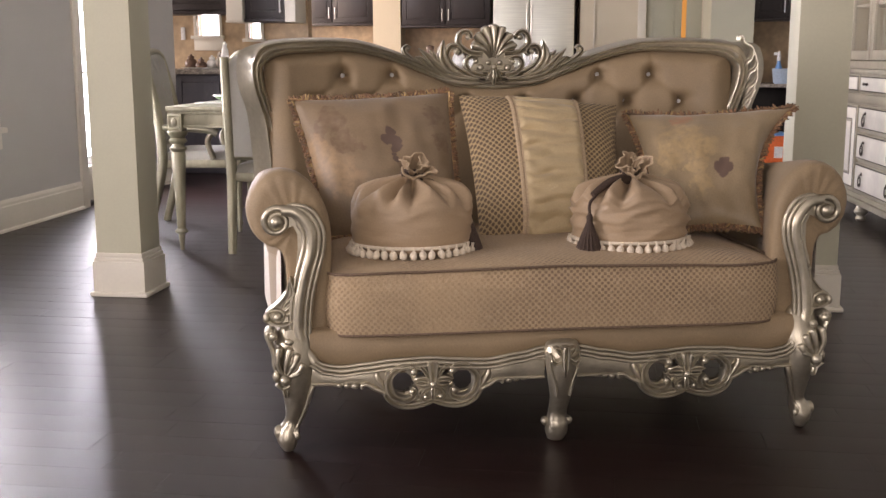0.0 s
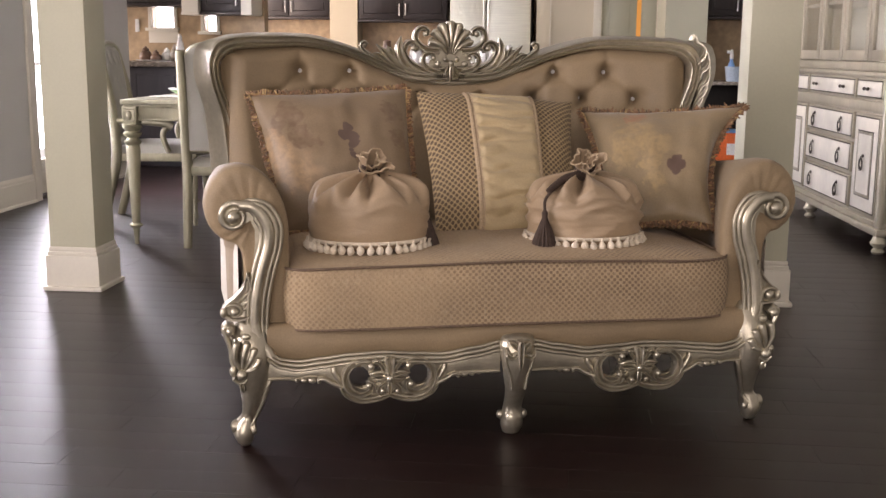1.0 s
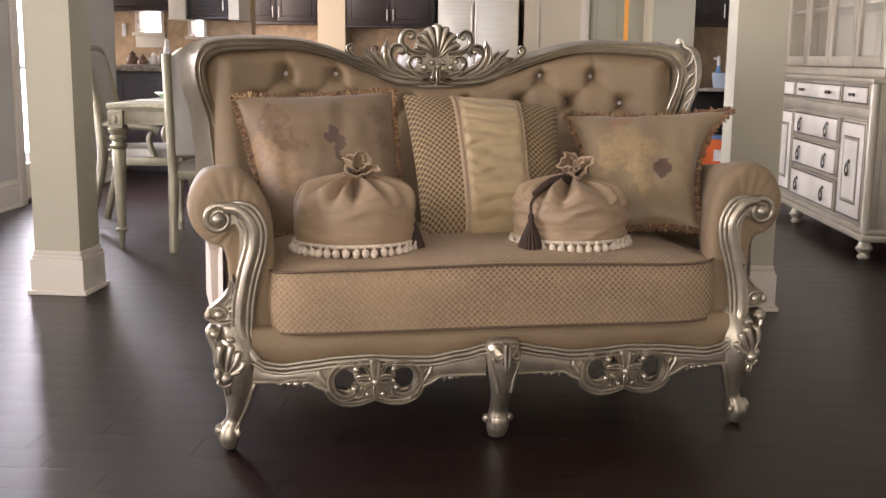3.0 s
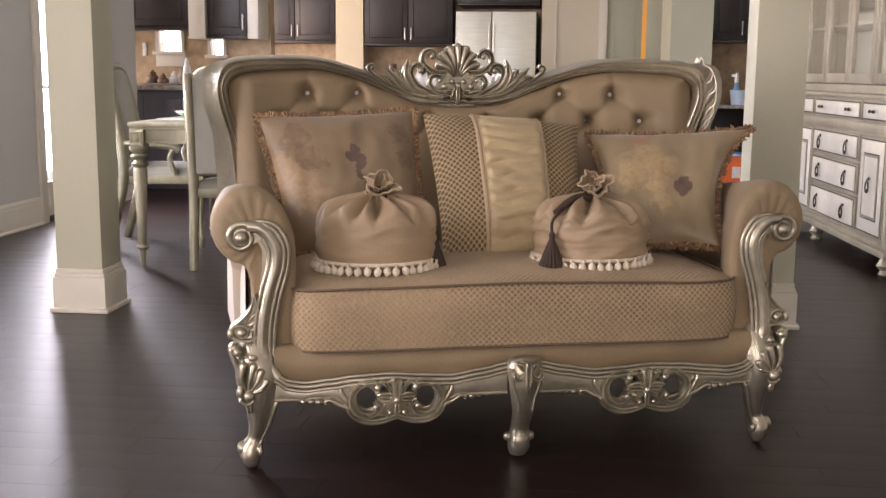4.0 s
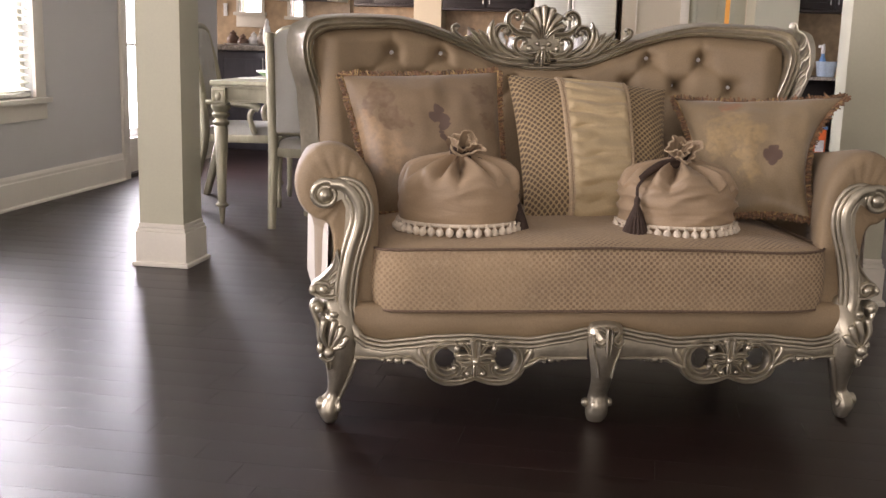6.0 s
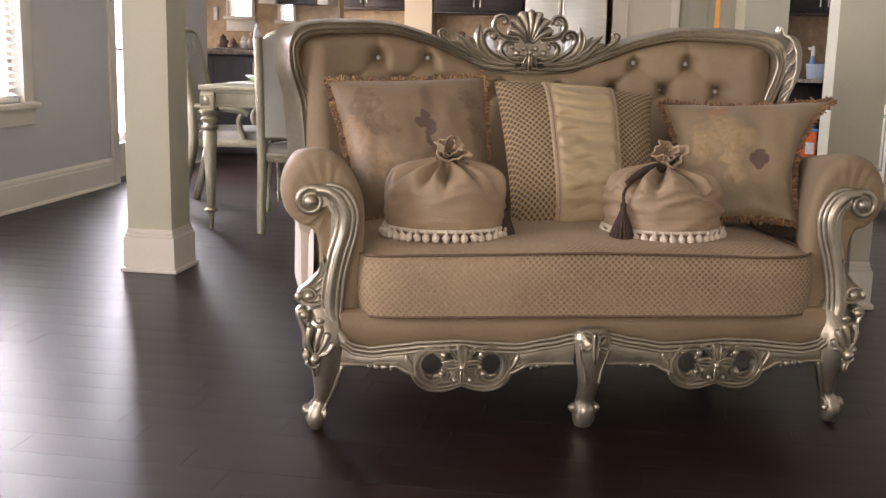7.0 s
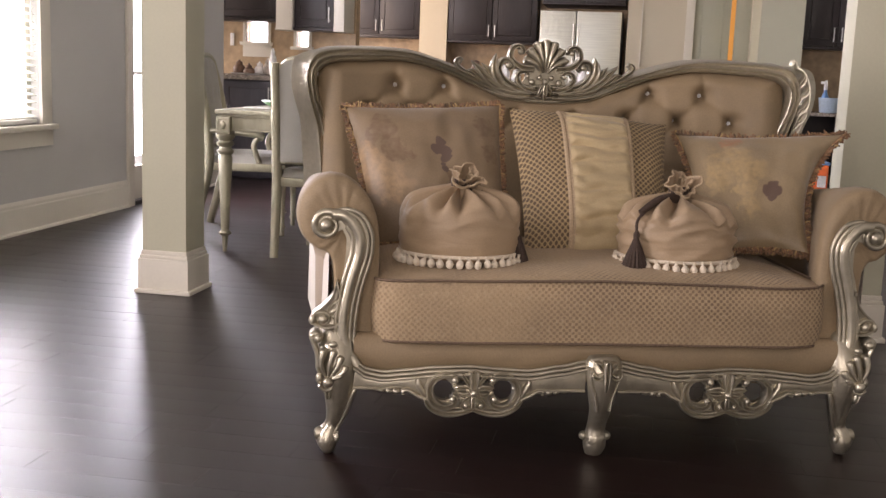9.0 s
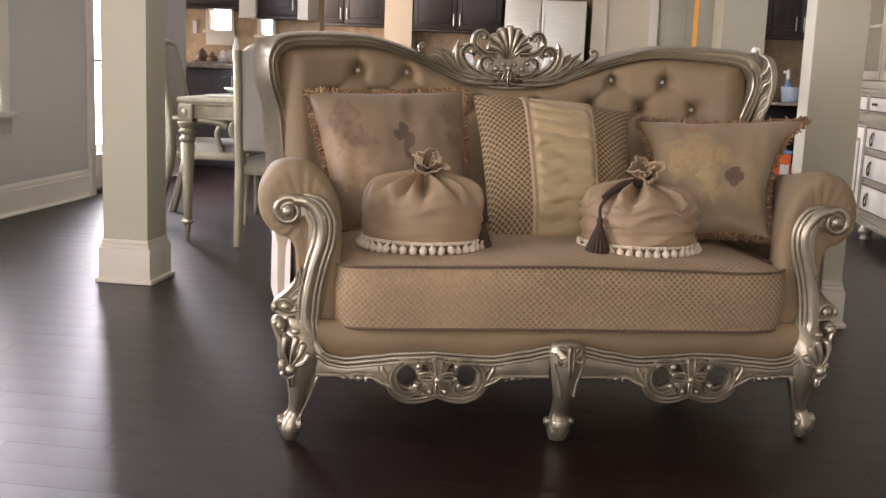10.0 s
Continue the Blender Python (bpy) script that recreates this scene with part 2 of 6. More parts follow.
mix_over(M["seat"], math_node(M["seat"], "LESS_THAN", nz0.outputs["Fac"], 0.36), (0.20, 0.14, 0.085), 0.3)
# loose creases in the satin of the bags
for key, deep in (("bag", 0.10), ("gold", 0.2)):
    nt = M[key].node_tree
    tc, mp_, nz_, bp_ = nt.nodes.new("ShaderNodeTexCoord"), nt.nodes.new("ShaderNodeMapping"), nt.nodes.new("ShaderNodeTexNoise"), nt.nodes.new("ShaderNodeBump")
    mp_.inputs["Scale"].default_value = (7, 7, 22)
    nz_.inputs["Scale"].default_value, nz_.inputs["Detail"].default_value, nz_.inputs["Distortion"].default_value = 1.0, 3, 1.2
    bp_.inputs["Strength"].default_value, bp_.inputs["Distance"].default_value = deep, 0.03
    inp = nt.nodes["Principled BSDF"].inputs["Normal"]
    nt.links.new(tc.outputs["Object"], mp_.inputs[0]), nt.links.new(mp_.outputs[0], nz_.inputs["Vector"]), nt.links.new(nz_.outputs["Fac"], bp_.inputs["Height"])
    nt.links.new(inp.links[0].from_socket, bp_.inputs["Normal"]), nt.links.new(bp_.outputs[0], inp)
# floral jacquards: motifs woven in gold, rose and dark brown
M["floral"] = material("floral_jacquard", (0.208, 0.148, 0.087), 0.5, grain=320, spread=0.12, bump=0.25, big=5, bigspread=0.1, sheen=0.3)
mix_over(M["floral"], blobs(M["floral"], [(0.10, 0.70, 0.05), (0.20, 0.78, 0.09), (0.25, 0.62, 0.08), (0.33, 0.56, 0.05), (0.87, 0.80, 0.08), (0.90, 0.60, 0.06), (0.62, 0.42, 0.05)], 0.14, 0.05), (0.14, 0.085, 0.048), 0.85)
mix_over(M["floral"], blobs(M["floral"], [(0.10, 0.45, 0.13), (0.20, 0.36, 0.12), (0.07, 0.62, 0.06)], 0.35, 0.06), (0.42, 0.27, 0.14), 0.6)
mix_over(M["floral"], blobs(M["floral"], [(0.535, 0.625, 0.040), (0.585, 0.605, 0.040), (0.555, 0.670, 0.036), (0.580, 0.555, 0.036), (0.575, 0.46, 0.022), (0.572, 0.50, 0.018)], 0.10, 0.022), (0.085, 0.053, 0.040), 0.92)
M["floral_gold"] = material("golden_floral_jacquard", (0.25, 0.186, 0.107), 0.48, grain=320, spread=0.12, bump=0.25, big=5, bigspread=0.1, sheen=0.3)
mix_over(M["floral_gold"], blobs(M["floral_gold"], [(0.35, 0.66, 0.14), (0.45, 0.58, 0.12), (0.22, 0.55, 0.12), (0.46, 0.30, 0.08), (0.42, 0.42, 0.06)], 0.4, 0.075), (0.45, 0.315, 0.145), 0.62)
mix_over(M["floral_gold"], blobs(M["floral_gold"], [(0.32, 0.86, 0.05), (0.37, 0.90, 0.035)], 0.2, 0.04), (0.33, 0.14, 0.07), 0.7)
mix_over(M["floral_gold"], blobs(M["floral_gold"], [(0.59, 0.43, 0.043), (0.66, 0.425, 0.043), (0.625, 0.48, 0.036), (0.625, 0.38, 0.036)], 0.10, 0.010), (0.095, 0.055, 0.042), 0.92)


# ---- shapes: each gives vertices, faces and, where it has one, a UV map ----
def box(x0, x1, y0, y1, z0, z1, bevel=0.0):
    bm = bmesh.new()
    bmesh.ops.create_cube(bm, size=1, matrix=Matrix.LocRotScale(((x0 + x1) / 2, (y0 + y1) / 2, (z0 + z1) / 2), None, (abs(x1 - x0), abs(y1 - y0), abs(z1 - z0))))
    if bevel:
        bmesh.ops.bevel(bm, geom=bm.edges[:], offset=bevel, segments=2, profile=0.6, affect="EDGES")
    bm.verts.index_update()
    out = [tuple(v.co) for v in bm.verts], [tuple(v.index for v in f.verts) for f in bm.faces]
    bm.free()
    return out


def join(*shapes):
    vs, fs = [], []
    for v, f, *_ in shapes:
        k = len(vs)
        vs += v
        fs += [tuple(i + k for i in q) for q in f]
    return vs, fs


def moved(shape, m):
    return [tuple(m @ Vector(v)) for v in shape[0]], shape[1]


def mirrored(shape):
    return [(-v[0], v[1], v[2]) for v in shape[0]], [tuple(reversed(f)) for f in shape[1]]


def smooth_path(pts, n=8, closed=False):
    """A Catmull-Rom curve through the points."""
    p = [Vector(q) for q in pts]
    out, k = [], len(p)
    for i in range(k if closed else k - 1):
        if closed:
            a, b, c, d = p[i - 1], p[i], p[(i + 1) % k], p[(i + 2) % k]
        else:
            a, b, c, d = p[max(i - 1, 0)], p[i], p[i + 1], p[min(i + 2, k - 1)]
        for j in range(n):
            t = j / n
            out.append(0.5 * ((2 * b) + (c - a) * t + (2 * a - 5 * b + 4 * c - d) * t * t + (3 * b - a - 3 * c + d) * t ** 3))
    if not closed:
        out.append(p[-1])
    return out


def tube(path, radius, seg=8, closed=False, flat=1.0):
    """A round bar along a path; radius is a number or a function of 0..1; flat squeezes it along y."""
    p = [Vector(q) for q in path]
    n = len(p)
    vs, fs = [], []
    side = None
    for i in range(n):
        a, b = (p[i - 1], p[(i + 1) % n]) if closed else (p[max(i - 1, 0)], p[min(i + 1, n - 1)])
        d = (b - a).normalized() if (b - a).length > 1e-9 else Vector((0, 0, 1))
        if side is None:
            side = d.orthogonal().normalized()
        side = (side - d * side.dot(d)).normalized()
        up = d.cross(side)
        r = radius(i / max(n - 1, 1)) if callable(radius) else radius
        for j in range(seg):
            w = 2 * math.pi * j / seg
            o = (side * math.cos(w) + up * math.sin(w)) * r
            o.y *= flat
            vs.append(tuple(p[i] + o))
    for i in range(n if closed else n - 1):
        for j in range(seg):
            k, q = i * seg, ((i + 1) % n) * seg
            fs.append((k + j, k + (j + 1) % seg, q + (j + 1) % seg, q + j))
    if not closed:
        fs += [tuple(reversed(range(seg))), tuple(range((n - 1) * seg, n * seg))]
    return vs, fs


def lathe(profile, seg=20, m=None):
    vs, fs = [], []
    for r, z in profile:
        for j in range(seg):
            w = 2 * math.pi * j / seg
            vs.append((r * math.cos(w), r * math.sin(w), z))
    for i in range(len(profile) - 1):
        for j in range(seg):
            fs.append((i * seg + j, i * seg + (j + 1) % seg, (i + 1) * seg + (j + 1) % seg, (i + 1) * seg + j))
    fs += [tuple(reversed(range(seg))), tuple(range((len(profile) - 1) * seg, len(profile) * seg))]
    return moved((vs, fs), m) if m else (vs, fs)


def ball(x, y, z, r, sx=1.0, sy=1.0, sz=1.0, seg=12, rings=8):
    prof = [(max(r * math.sin(math.pi * i / rings), 1e-4), -r * math.cos(math.pi * i / rings)) for i in range(rings + 1)]
    v, f = lathe(prof, seg)
    return [(x + a * sx, y + b * sy, z + c * sz) for a, b, c in v], f


def surface(fn, nu, nv, wrap=False, uv=None):
    """A sheet: fn(s, t) for s, t in 0..1."""
    cols = nu if wrap else nu + 1
    vs = [tuple(fn(i / nu, j / nv)) for j in range(nv + 1) for i in range(cols)]
    fs = [(j * cols + i, j * cols + (i + 1) % cols, (j + 1) * cols + (i + 1) % cols, (j + 1) * cols + i) for j in range(nv) for i in range(nu)]
    return vs, fs


def slab(outline, y0, y1):
    """An outline in x and z, made solid from y0 to y1."""
    n = len(outline)
    vs = [(a, y0, b) for a, b in outline] + [(a, y1, b) for a, b in outline]
    fs = [tuple(range(n)), tuple(reversed(range(n, 2 * n)))] + [(i, i + n, (i + 1) % n + n, (i + 1) % n) for i in range(n)]
    return vs, fs


def spiral(cx, cz, r, start, turns, y, hand=1, n=26, shrink=0.75):
    """Points of a volute winding inwards in the x-z plane."""
    out = []
    for i in range(n + 1):
        k = i / n
        a = radians(start) + hand * turns * 2 * math.pi * k
        q = r * (1 - shrink * k)
        out.append((cx + q * math.cos(a), y, cz + q * math.sin(a)))
    return out


def carve(pts, hw, y0, relief, kind="flute", n=7, back=0.010, lift=0.0):
    """A carved stroke along points (x, z): a moulded band of half-width hw(k) that stands relief proud of y0 towards -y.
    flute: hollow between two ridges; round: a bead; vein: a leaf with a sunk middle vein."""
    p = smooth_path([(a, 0, b) for a, b in pts], n)
    m = len(p)
    cross = [-1.0, -0.92, -0.72, -0.5, -0.22, 0.0, 0.22, 0.5, 0.72, 0.92, 1.0]

    def high(q):
        full = max(0.0, 1 - q ** 6) ** 0.5
        if kind == "round":
            return max(0.0, 1 - q * q) ** 0.5
        if kind == "vein":
            return full * (0.45 + 0.55 * min(1, abs(q) / 0.4))
        return full * (0.35 + 0.65 * math.sin(math.pi * min(1, abs(q) / 0.62) / 2) ** 2)
    vs, fs, k = [], [], len(cross) + 2
    for i, c in enumerate(p):
        d = p[min(i + 1, m - 1)] - p[max(i - 1, 0)]
        d = d.normalized() if d.length > 1e-9 else Vector((1, 0, 0))
        nn = Vector((-d.z, 0, d.x))
        t = i / (m - 1)
        w = max(hw(t) if callable(hw) else hw, 0.0008)
        g = relief * min(1.0, w / 0.008)
        for q in cross:
            o = c + nn * (w * q)
            vs.append((o.x, y0 - lift * math.sin(math.pi * t) - g * high(q), o.z))
        for q in (1.0, -1.0):
            o = c + nn * (w * q)
            vs.append((o.x, y0 + back, o.z))
    fs = [(i * k + j, i * k + (j + 1) % k, (i + 1) * k + (j + 1) % k, (i + 1) * k + j) for i in range(m - 1) for j in range(k)]
    fs += [tuple(reversed(range(k))), tuple(range((m - 1) * k, m * k))]
    return vs, fs


def taper(w, tip=0.25):
    """A half-width that swells and runs out to a point."""
    return lambda k: w * (0.45 + 0.55 * math.sin(math.pi * min(1, k + 0.15) * 0.9)) * min(1, (1.02 - k) / tip)


def part(name, shape, mat, parent=None, label="", smooth=True, uvs=None, angle=50):
    """Links one mesh, under a thing or a part."""
    me = bpy.data.meshes.new(name)
    me.from_pydata(shape[0], [], shape[1])
    bm = bmesh.new()
    bm.from_mesh(me)
    bmesh.ops.recalc_face_normals(bm, faces=bm.faces[:])
    for f in bm.faces:
        f.smooth = smooth
    for e in bm.edges:
        if len(e.link_faces) == 2 and e.calc_face_angle(0) > radians(angle):
            e.smooth = False
    bm.to_mesh(me)
    bm.free()
    if uvs:
        layer = me.uv_layers.new(name="UVMap")
        for lp in me.loops:
            layer.data[lp.index].uv = uvs[lp.vertex_index]
    me.materials.append(M[mat] if isinstance(mat, str) else mat)
    ob = new(name, me)
    if parent is not None:
        ob.parent = parent
    if label:
        ob["label"] = label
    return ob


def thing(name, m, label, category, group="", kind=""):
    ob = new(name)
    ob.empty_display_size = 0.1
    ob.matrix_world = m
    return tagged(ob, label, category, group, kind)


def setting(name, shape, mat, label="", category="", bevelled=False):
    return tagged(part(name, shape, mat, smooth=bevelled), label or name.replace("_", " "), category or name.split("_")[0], kind="structure")

# ---- the room ----
LEFT, RIGHT, BACK, FAR, TOP = -2.4, 3.35, -2.3, 13.7, 2.75


def wall_with_holes(name, axis, at, thick, a0, a1, holes, mat="wall", z1=None, label="greige painted plaster wall"):
    """A wall along x or y from a0 to a1; holes are (h0, h1, z0, z1)."""
    z1 = z1 or TOP
    cuts = sorted(holes)
    pieces, q = [], a0
    for h0, h1, zb, zt in cuts:
        pieces.append((q, h0, 0, z1))
        if zb > 0:
            pieces.append((h0, h1, 0, zb))
        if zt < z1:
            pieces.append((h0, h1, zt, z1))
        q = h1
    pieces.append((q, a1, 0, z1))
    shapes = []
    for p0, p1, zb, zt in pieces:
        if p1 - p0 > 1e-4:
            shapes.append(box(p0, p1, at, at + thick, zb, zt) if axis == "x" else box(at, at + thick, p0, p1, zb, zt))
    return setting(name, join(*shapes), mat, label, "wall")


WIN = (4.95, 6.05, 0.625, 2.15)          # y span and heights of the side window
DOOR = (7.24, 8.10, 0.03, 2.05)
wall_with_holes("wall_west", "y", LEFT - 0.14, 0.14, BACK, 8.80, [(0.45, 1.95, 0.66, 2.3), WIN, (DOOR[0], DOOR[1], 0, DOOR[3])])
wall_with_holes("wall_south", "x", BACK - 0.14, 0.14, LEFT - 0.14, RIGHT + 0.14, [(a, b, 0.4, 2.3) for a, b in REAR_WINDOWS])
wall_with_holes("wall_east", "y", RIGHT, 0.14, BACK, FAR, [])
wall_with_holes("wall_nook_return", "x", 8.80, 0.14, -4.6, LEFT, [])
# the opening is added for the nook's fill lamp, out of view
wall_with_holes("wall_nook_west", "y", -4.74, 0.14, 8.80, 10.39, [(9.1, 10.0, 0.8, 2.2)])
KW = [(-2.69, -2.47, 1.23, 1.95), (-2.18, -2.06, 1.20, 1.95)]
wall_with_holes("wall_kitchen_window", "x", 10.25, 0.14, -4.6, -1.60, KW, "tile", label="tan tiled kitchen backsplash wall")
# the opening is added for the kitchen's fill lamp, out of view
wall_with_holes("wall_kitchen_west", "y", -2.95 - 0.14, 0.14, 10.39, FAR, [(11.2, 12.8, 0.85, 2.15)])
wall_with_holes("wall_north", "x", FAR, 0.14, -2.95, RIGHT + 0.14, [], "tile", label="tan tiled kitchen wall behind dark cabinets")
wall_with_holes("wall_fridge_side", "y", 0.90, 0.15, 12.40, FAR, [], "beige", label="greige wall end beside the refrigerator")
wall_with_holes("wall_pantry", "x", 12.42, 0.12, 1.05, 2.30, [(1.62, 2.21, 0, 2.05)], "beige", label="beige painted pantry wall")
wall_with_holes("wall_hall_end", "x", 11.50, 1.04, 2.22, 2.64, [], "column")
setting("ceiling", box(-4.74, RIGHT + 0.14, BACK - 0.14, FAR + 0.14, TOP, TOP + 0.1), "ceiling", "flat white ceiling", "ceiling")


def baseboard(a, b, thick=0.018, height=0.19):
    """A moulded skirting from a to b along a wall; it stands on the side to the left of the run."""
    a, b = Vector((*a, 0)), Vector((*b, 0))
    d = (b - a).normalized()
    nrm = Vector((-d.y, d.x, 0))
    prof = [(0, 0), (thick + 0.012, 0), (thick + 0.012, 0.012), (thick, 0.02), (thick, height * 0.78), (thick * 0.75, height * 0.82), (thick * 0.75, height * 0.9), (thick * 0.3, height), (0, height)]
    vs = [tuple(p + nrm * o + Vector((0, 0, h))) for p in (a, b) for o, h in prof]
    k = len(prof)
    fs = [tuple(range(k)), tuple(reversed(range(k, 2 * k)))] + [(i, (i + 1) % k, (i + 1) % k + k, i + k) for i in range(k)]
    return setting("baseboard", (vs, fs), "trim", "white moulded baseboard along the wall", "baseboard")


baseboard((LEFT, DOOR[0] - 0.09), (LEFT, BACK))
baseboard((LEFT, 8.80), (LEFT, DOOR[1] + 0.09))
baseboard((RIGHT, BACK), (RIGHT, 10.8))
baseboard((2.30, 12.42), (1.62 + 0.60, 12.42))
baseboard((1.53, 12.42), (1.05, 12.42))
baseboard((LEFT, BACK), (RIGHT, BACK))

# rear windows, behind the camera
for i, (x0, x1) in enumerate(REAR_WINDOWS):
    f = 0.06
    w = setting("window_%d" % (i + 3), join(box(x0, x0 + f, BACK - 0.1, BACK - 0.04, 0.4, 2.3), box(x1 - f, x1, BACK - 0.1, BACK - 0.04, 0.4, 2.3), box(x0 + f, x1 - f, BACK - 0.1, BACK - 0.04, 0.4, 0.46), box(x0 + f, x1 - f, BACK - 0.1, BACK - 0.04, 2.24, 2.3), box((x0 + x1) / 2 - 0.03, (x0 + x1) / 2 + 0.03, BACK - 0.1, BACK - 0.04, 0.46, 2.24)), "trim", "white framed window", "window")

wy0, wy1, wz0, wz1 = 0.45, 1.95, 0.66, 2.3
setting("window_2", join(box(LEFT - 0.1, LEFT - 0.05, wy0, wy0 + 0.06, wz0, wz1), box(LEFT - 0.1, LEFT - 0.05, wy1 - 0.06, wy1, wz0, wz1), box(LEFT - 0.1, LEFT - 0.05, wy0 + 0.06, wy1 - 0.06, wz0, wz0 + 0.06), box(LEFT - 0.1, LEFT - 0.05, wy0 + 0.06, wy1 - 0.06, wz1 - 0.06, wz1)), "trim", "white framed window", "window")

# side window with blind
y0, y1, zb, zt = WIN
win = thing("window_1", Matrix(), "white framed window with open slatted blind above a sill", "window", kind="structure")
part("window_frame", join(box(LEFT - 0.12, LEFT - 0.05, y0, y0 + 0.05, zb, zt), box(LEFT - 0.12, LEFT - 0.05, y1 - 0.05, y1, zb, zt), box(LEFT - 0.12, LEFT - 0.05, y0 + 0.05, y1 - 0.05, zb, zb + 0.05), box(LEFT - 0.12, LEFT - 0.05, y0 + 0.05, y1 - 0.05, zt - 0.05, zt), box(LEFT - 0.11, LEFT - 0.06, y0 + 0.05, y1 - 0.05, 1.38, 1.43)), "trim", win, smooth=False)
part("casing", box(LEFT, LEFT + 0.022, y1, y1 + 0.11, zb, zt + 0.11, 0.004), "trim", win)
part("casing", box(LEFT, LEFT + 0.022, y0 - 0.11, y0, zb, zt + 0.11, 0.004), "trim", win)
part("casing", box(LEFT, LEFT + 0.022, y0, y1, zt, zt + 0.11, 0.004), "trim", win)
part("window_sill", box(LEFT - 0.05, LEFT + 0.06, y0 - 0.15, y1 + 0.12, zb - 0.032, zb, 0.006), "trim", win)
part("apron", box(LEFT, LEFT + 0.02, y0 - 0.11, y1 + 0.12, zb - 0.13, zb - 0.032, 0.004), "trim", win)
pane = part("pane", box(LEFT - 0.09, LEFT - 0.084, y0 + 0.05, y1 - 0.05, zb + 0.05, zt - 0.05), "glass", win, smooth=False)
pane.visible_shadow = False
blind = thing("window_blind", pose(LEFT - 0.02, 0, 0), "cream slatted blind hanging in the window", "blind")
part("headrail", box(-0.03, 0.025, y0 + 0.02, y1 - 0.02, zt - 0.05, zt, 0.004), "blind", blind)
slat = None
z = zb + 0.05
while z < zt - 0.06:
    if slat is None:
        slat = part("slat", moved(box(-0.024, 0.024, y0 + 0.025, y1 - 0.025, -0.0015, 0.0015), pose(0, 0, 0, 0, 18, 0)), "blind", blind, smooth=False)
        slat.location.z = z
    else:
        o = new("slat", slat.data)
        o.parent, o.location.z = blind, z
    z += 0.042
part("bottom_rail", box(-0.02, 0.02, y0 + 0.025, y1 - 0.025, zb + 0.008, zb + 0.03, 0.003), "blind", blind)
for yy in (y0 + 0.2, y1 - 0.16):
    part("cord", tube([(0.026, yy, zb + 0.03), (0.026, yy, zt - 0.05)], 0.002, 6), "blind", blind)
part("wand", tube([(0.035, y1 - 0.09, zt - 0.06), (0.035, y1 - 0.09, 1.05)], 0.004, 8), "blind", blind)

# glazed outside door
d0, d1, _, dt = DOOR
dr = thing("door_1", Matrix(), "white glazed outside door with a tall bright pane and nickel lever", "door", kind="structure")
xa, xb = LEFT - 0.085, LEFT - 0.04
part("stile", box(xa, xb, d0 + 0.03, d0 + 0.085, 0.03, dt - 0.03, 0.003), "trim", dr)
part("stile", box(xa, xb, d1 - 0.085, d1 - 0.03, 0.03, dt - 0.03, 0.003), "trim", dr)
part("rail", box(xa, xb, d0 + 0.085, d1 - 0.085, 0.03, 0.27, 0.003), "trim", dr)
part("rail", box(xa, xb, d0 + 0.085, d1 - 0.085, dt - 0.16, dt - 0.03, 0.003), "trim", dr)
p = part("pane", box(xa + 0.02, xa + 0.026, d0 + 0.085, d1 - 0.085, 0.27, dt - 0.16), "glass", dr, smooth=False)
p.visible_shadow = False
part("jamb", join(box(LEFT - 0.14, LEFT - 0.001, d0 - 0.001, d0 + 0.03, 0, dt), box(LEFT - 0.14, LEFT - 0.001, d1 - 0.03, d1 + 0.001, 0, dt), box(LEFT - 0.14, LEFT - 0.001, d0 + 0.03, d1 - 0.03, dt - 0.03, dt)), "trim", dr, smooth=False)
part("casing", box(LEFT, LEFT + 0.022, d0 - 0.09, d0, 0, dt + 0.09, 0.005), "trim", dr)
part("casing", box(LEFT, LEFT + 0.022, d1, d1 + 0.09, 0, dt + 0.09, 0.005), "trim", dr)
part("casing", box(LEFT, LEFT + 0.022, d0, d1, dt, dt + 0.09, 0.005), "trim", dr)
part("threshold", box(LEFT - 0.14, LEFT + 0.01, d0 + 0.03, d1 - 0.03, 0.002, 0.03, 0.004), "bronze", dr)
hd = part("door_handle", join(lathe([(0.026, 0), (0.026, 0.008), (0.012, 0.012), (0.012, 0.04)], 16, pose(xb, d0 + 0.06, 0.93, 0, 90, 0)), tube([(xb + 0.045, d0 + 0.06, 0.93), (xb + 0.05, d0 + 0.12, 0.93), (xb + 0.045, d0 + 0.16, 0.925)], 0.011, 10)), "nickel", dr, "brushed nickel lever handle")
part("deadbolt", lathe([(0.026, 0), (0.026, 0.012), (0.015, 0.02)], 16, pose(xb, d0 + 0.06, 1.07, 0, 90, 0)), "nickel", dr)
setting("backdrop_daylight", box(LEFT - 1.3, LEFT - 1.28, 3.6, 8.6, -0.6, 3.4), "daylight", "overexposed daylight outside", "backdrop")


# ---- the two square columns ----
def column(x0, x1, y0, y1, base):
    c = thing("column", pose((x0 + x1) / 2, (y0 + y1) / 2, 0), "square boxed column painted greige with a white moulded base", "column", "room columns", "structure")
    hx, hy = (x1 - x0) / 2, (y1 - y0) / 2
    part("shaft", box(-hx, hx, -hy, hy, base, TOP, 0.003), "column", c)
    part("plinth", box(-hx - 0.016, hx + 0.016, -hy - 0.016, hy + 0.016, 0.02, base - 0.035, 0.002), "trim", c)
    part("cap_moulding", join(box(-hx - 0.010, hx + 0.010, -hy - 0.010, hy + 0.010, base - 0.035, base - 0.018, 0.004), box(-hx - 0.005, hx + 0.005, -hy - 0.005, hy + 0.005, base - 0.018, base + 0.002, 0.004)), "trim", c)
    part("shoe_moulding", box(-hx - 0.03, hx + 0.03, -hy - 0.03, hy + 0.03, 0.0, 0.02, 0.007), "trim", c)
    return c


column(-1.040, -0.835, 4.575, 4.78, 0.19)
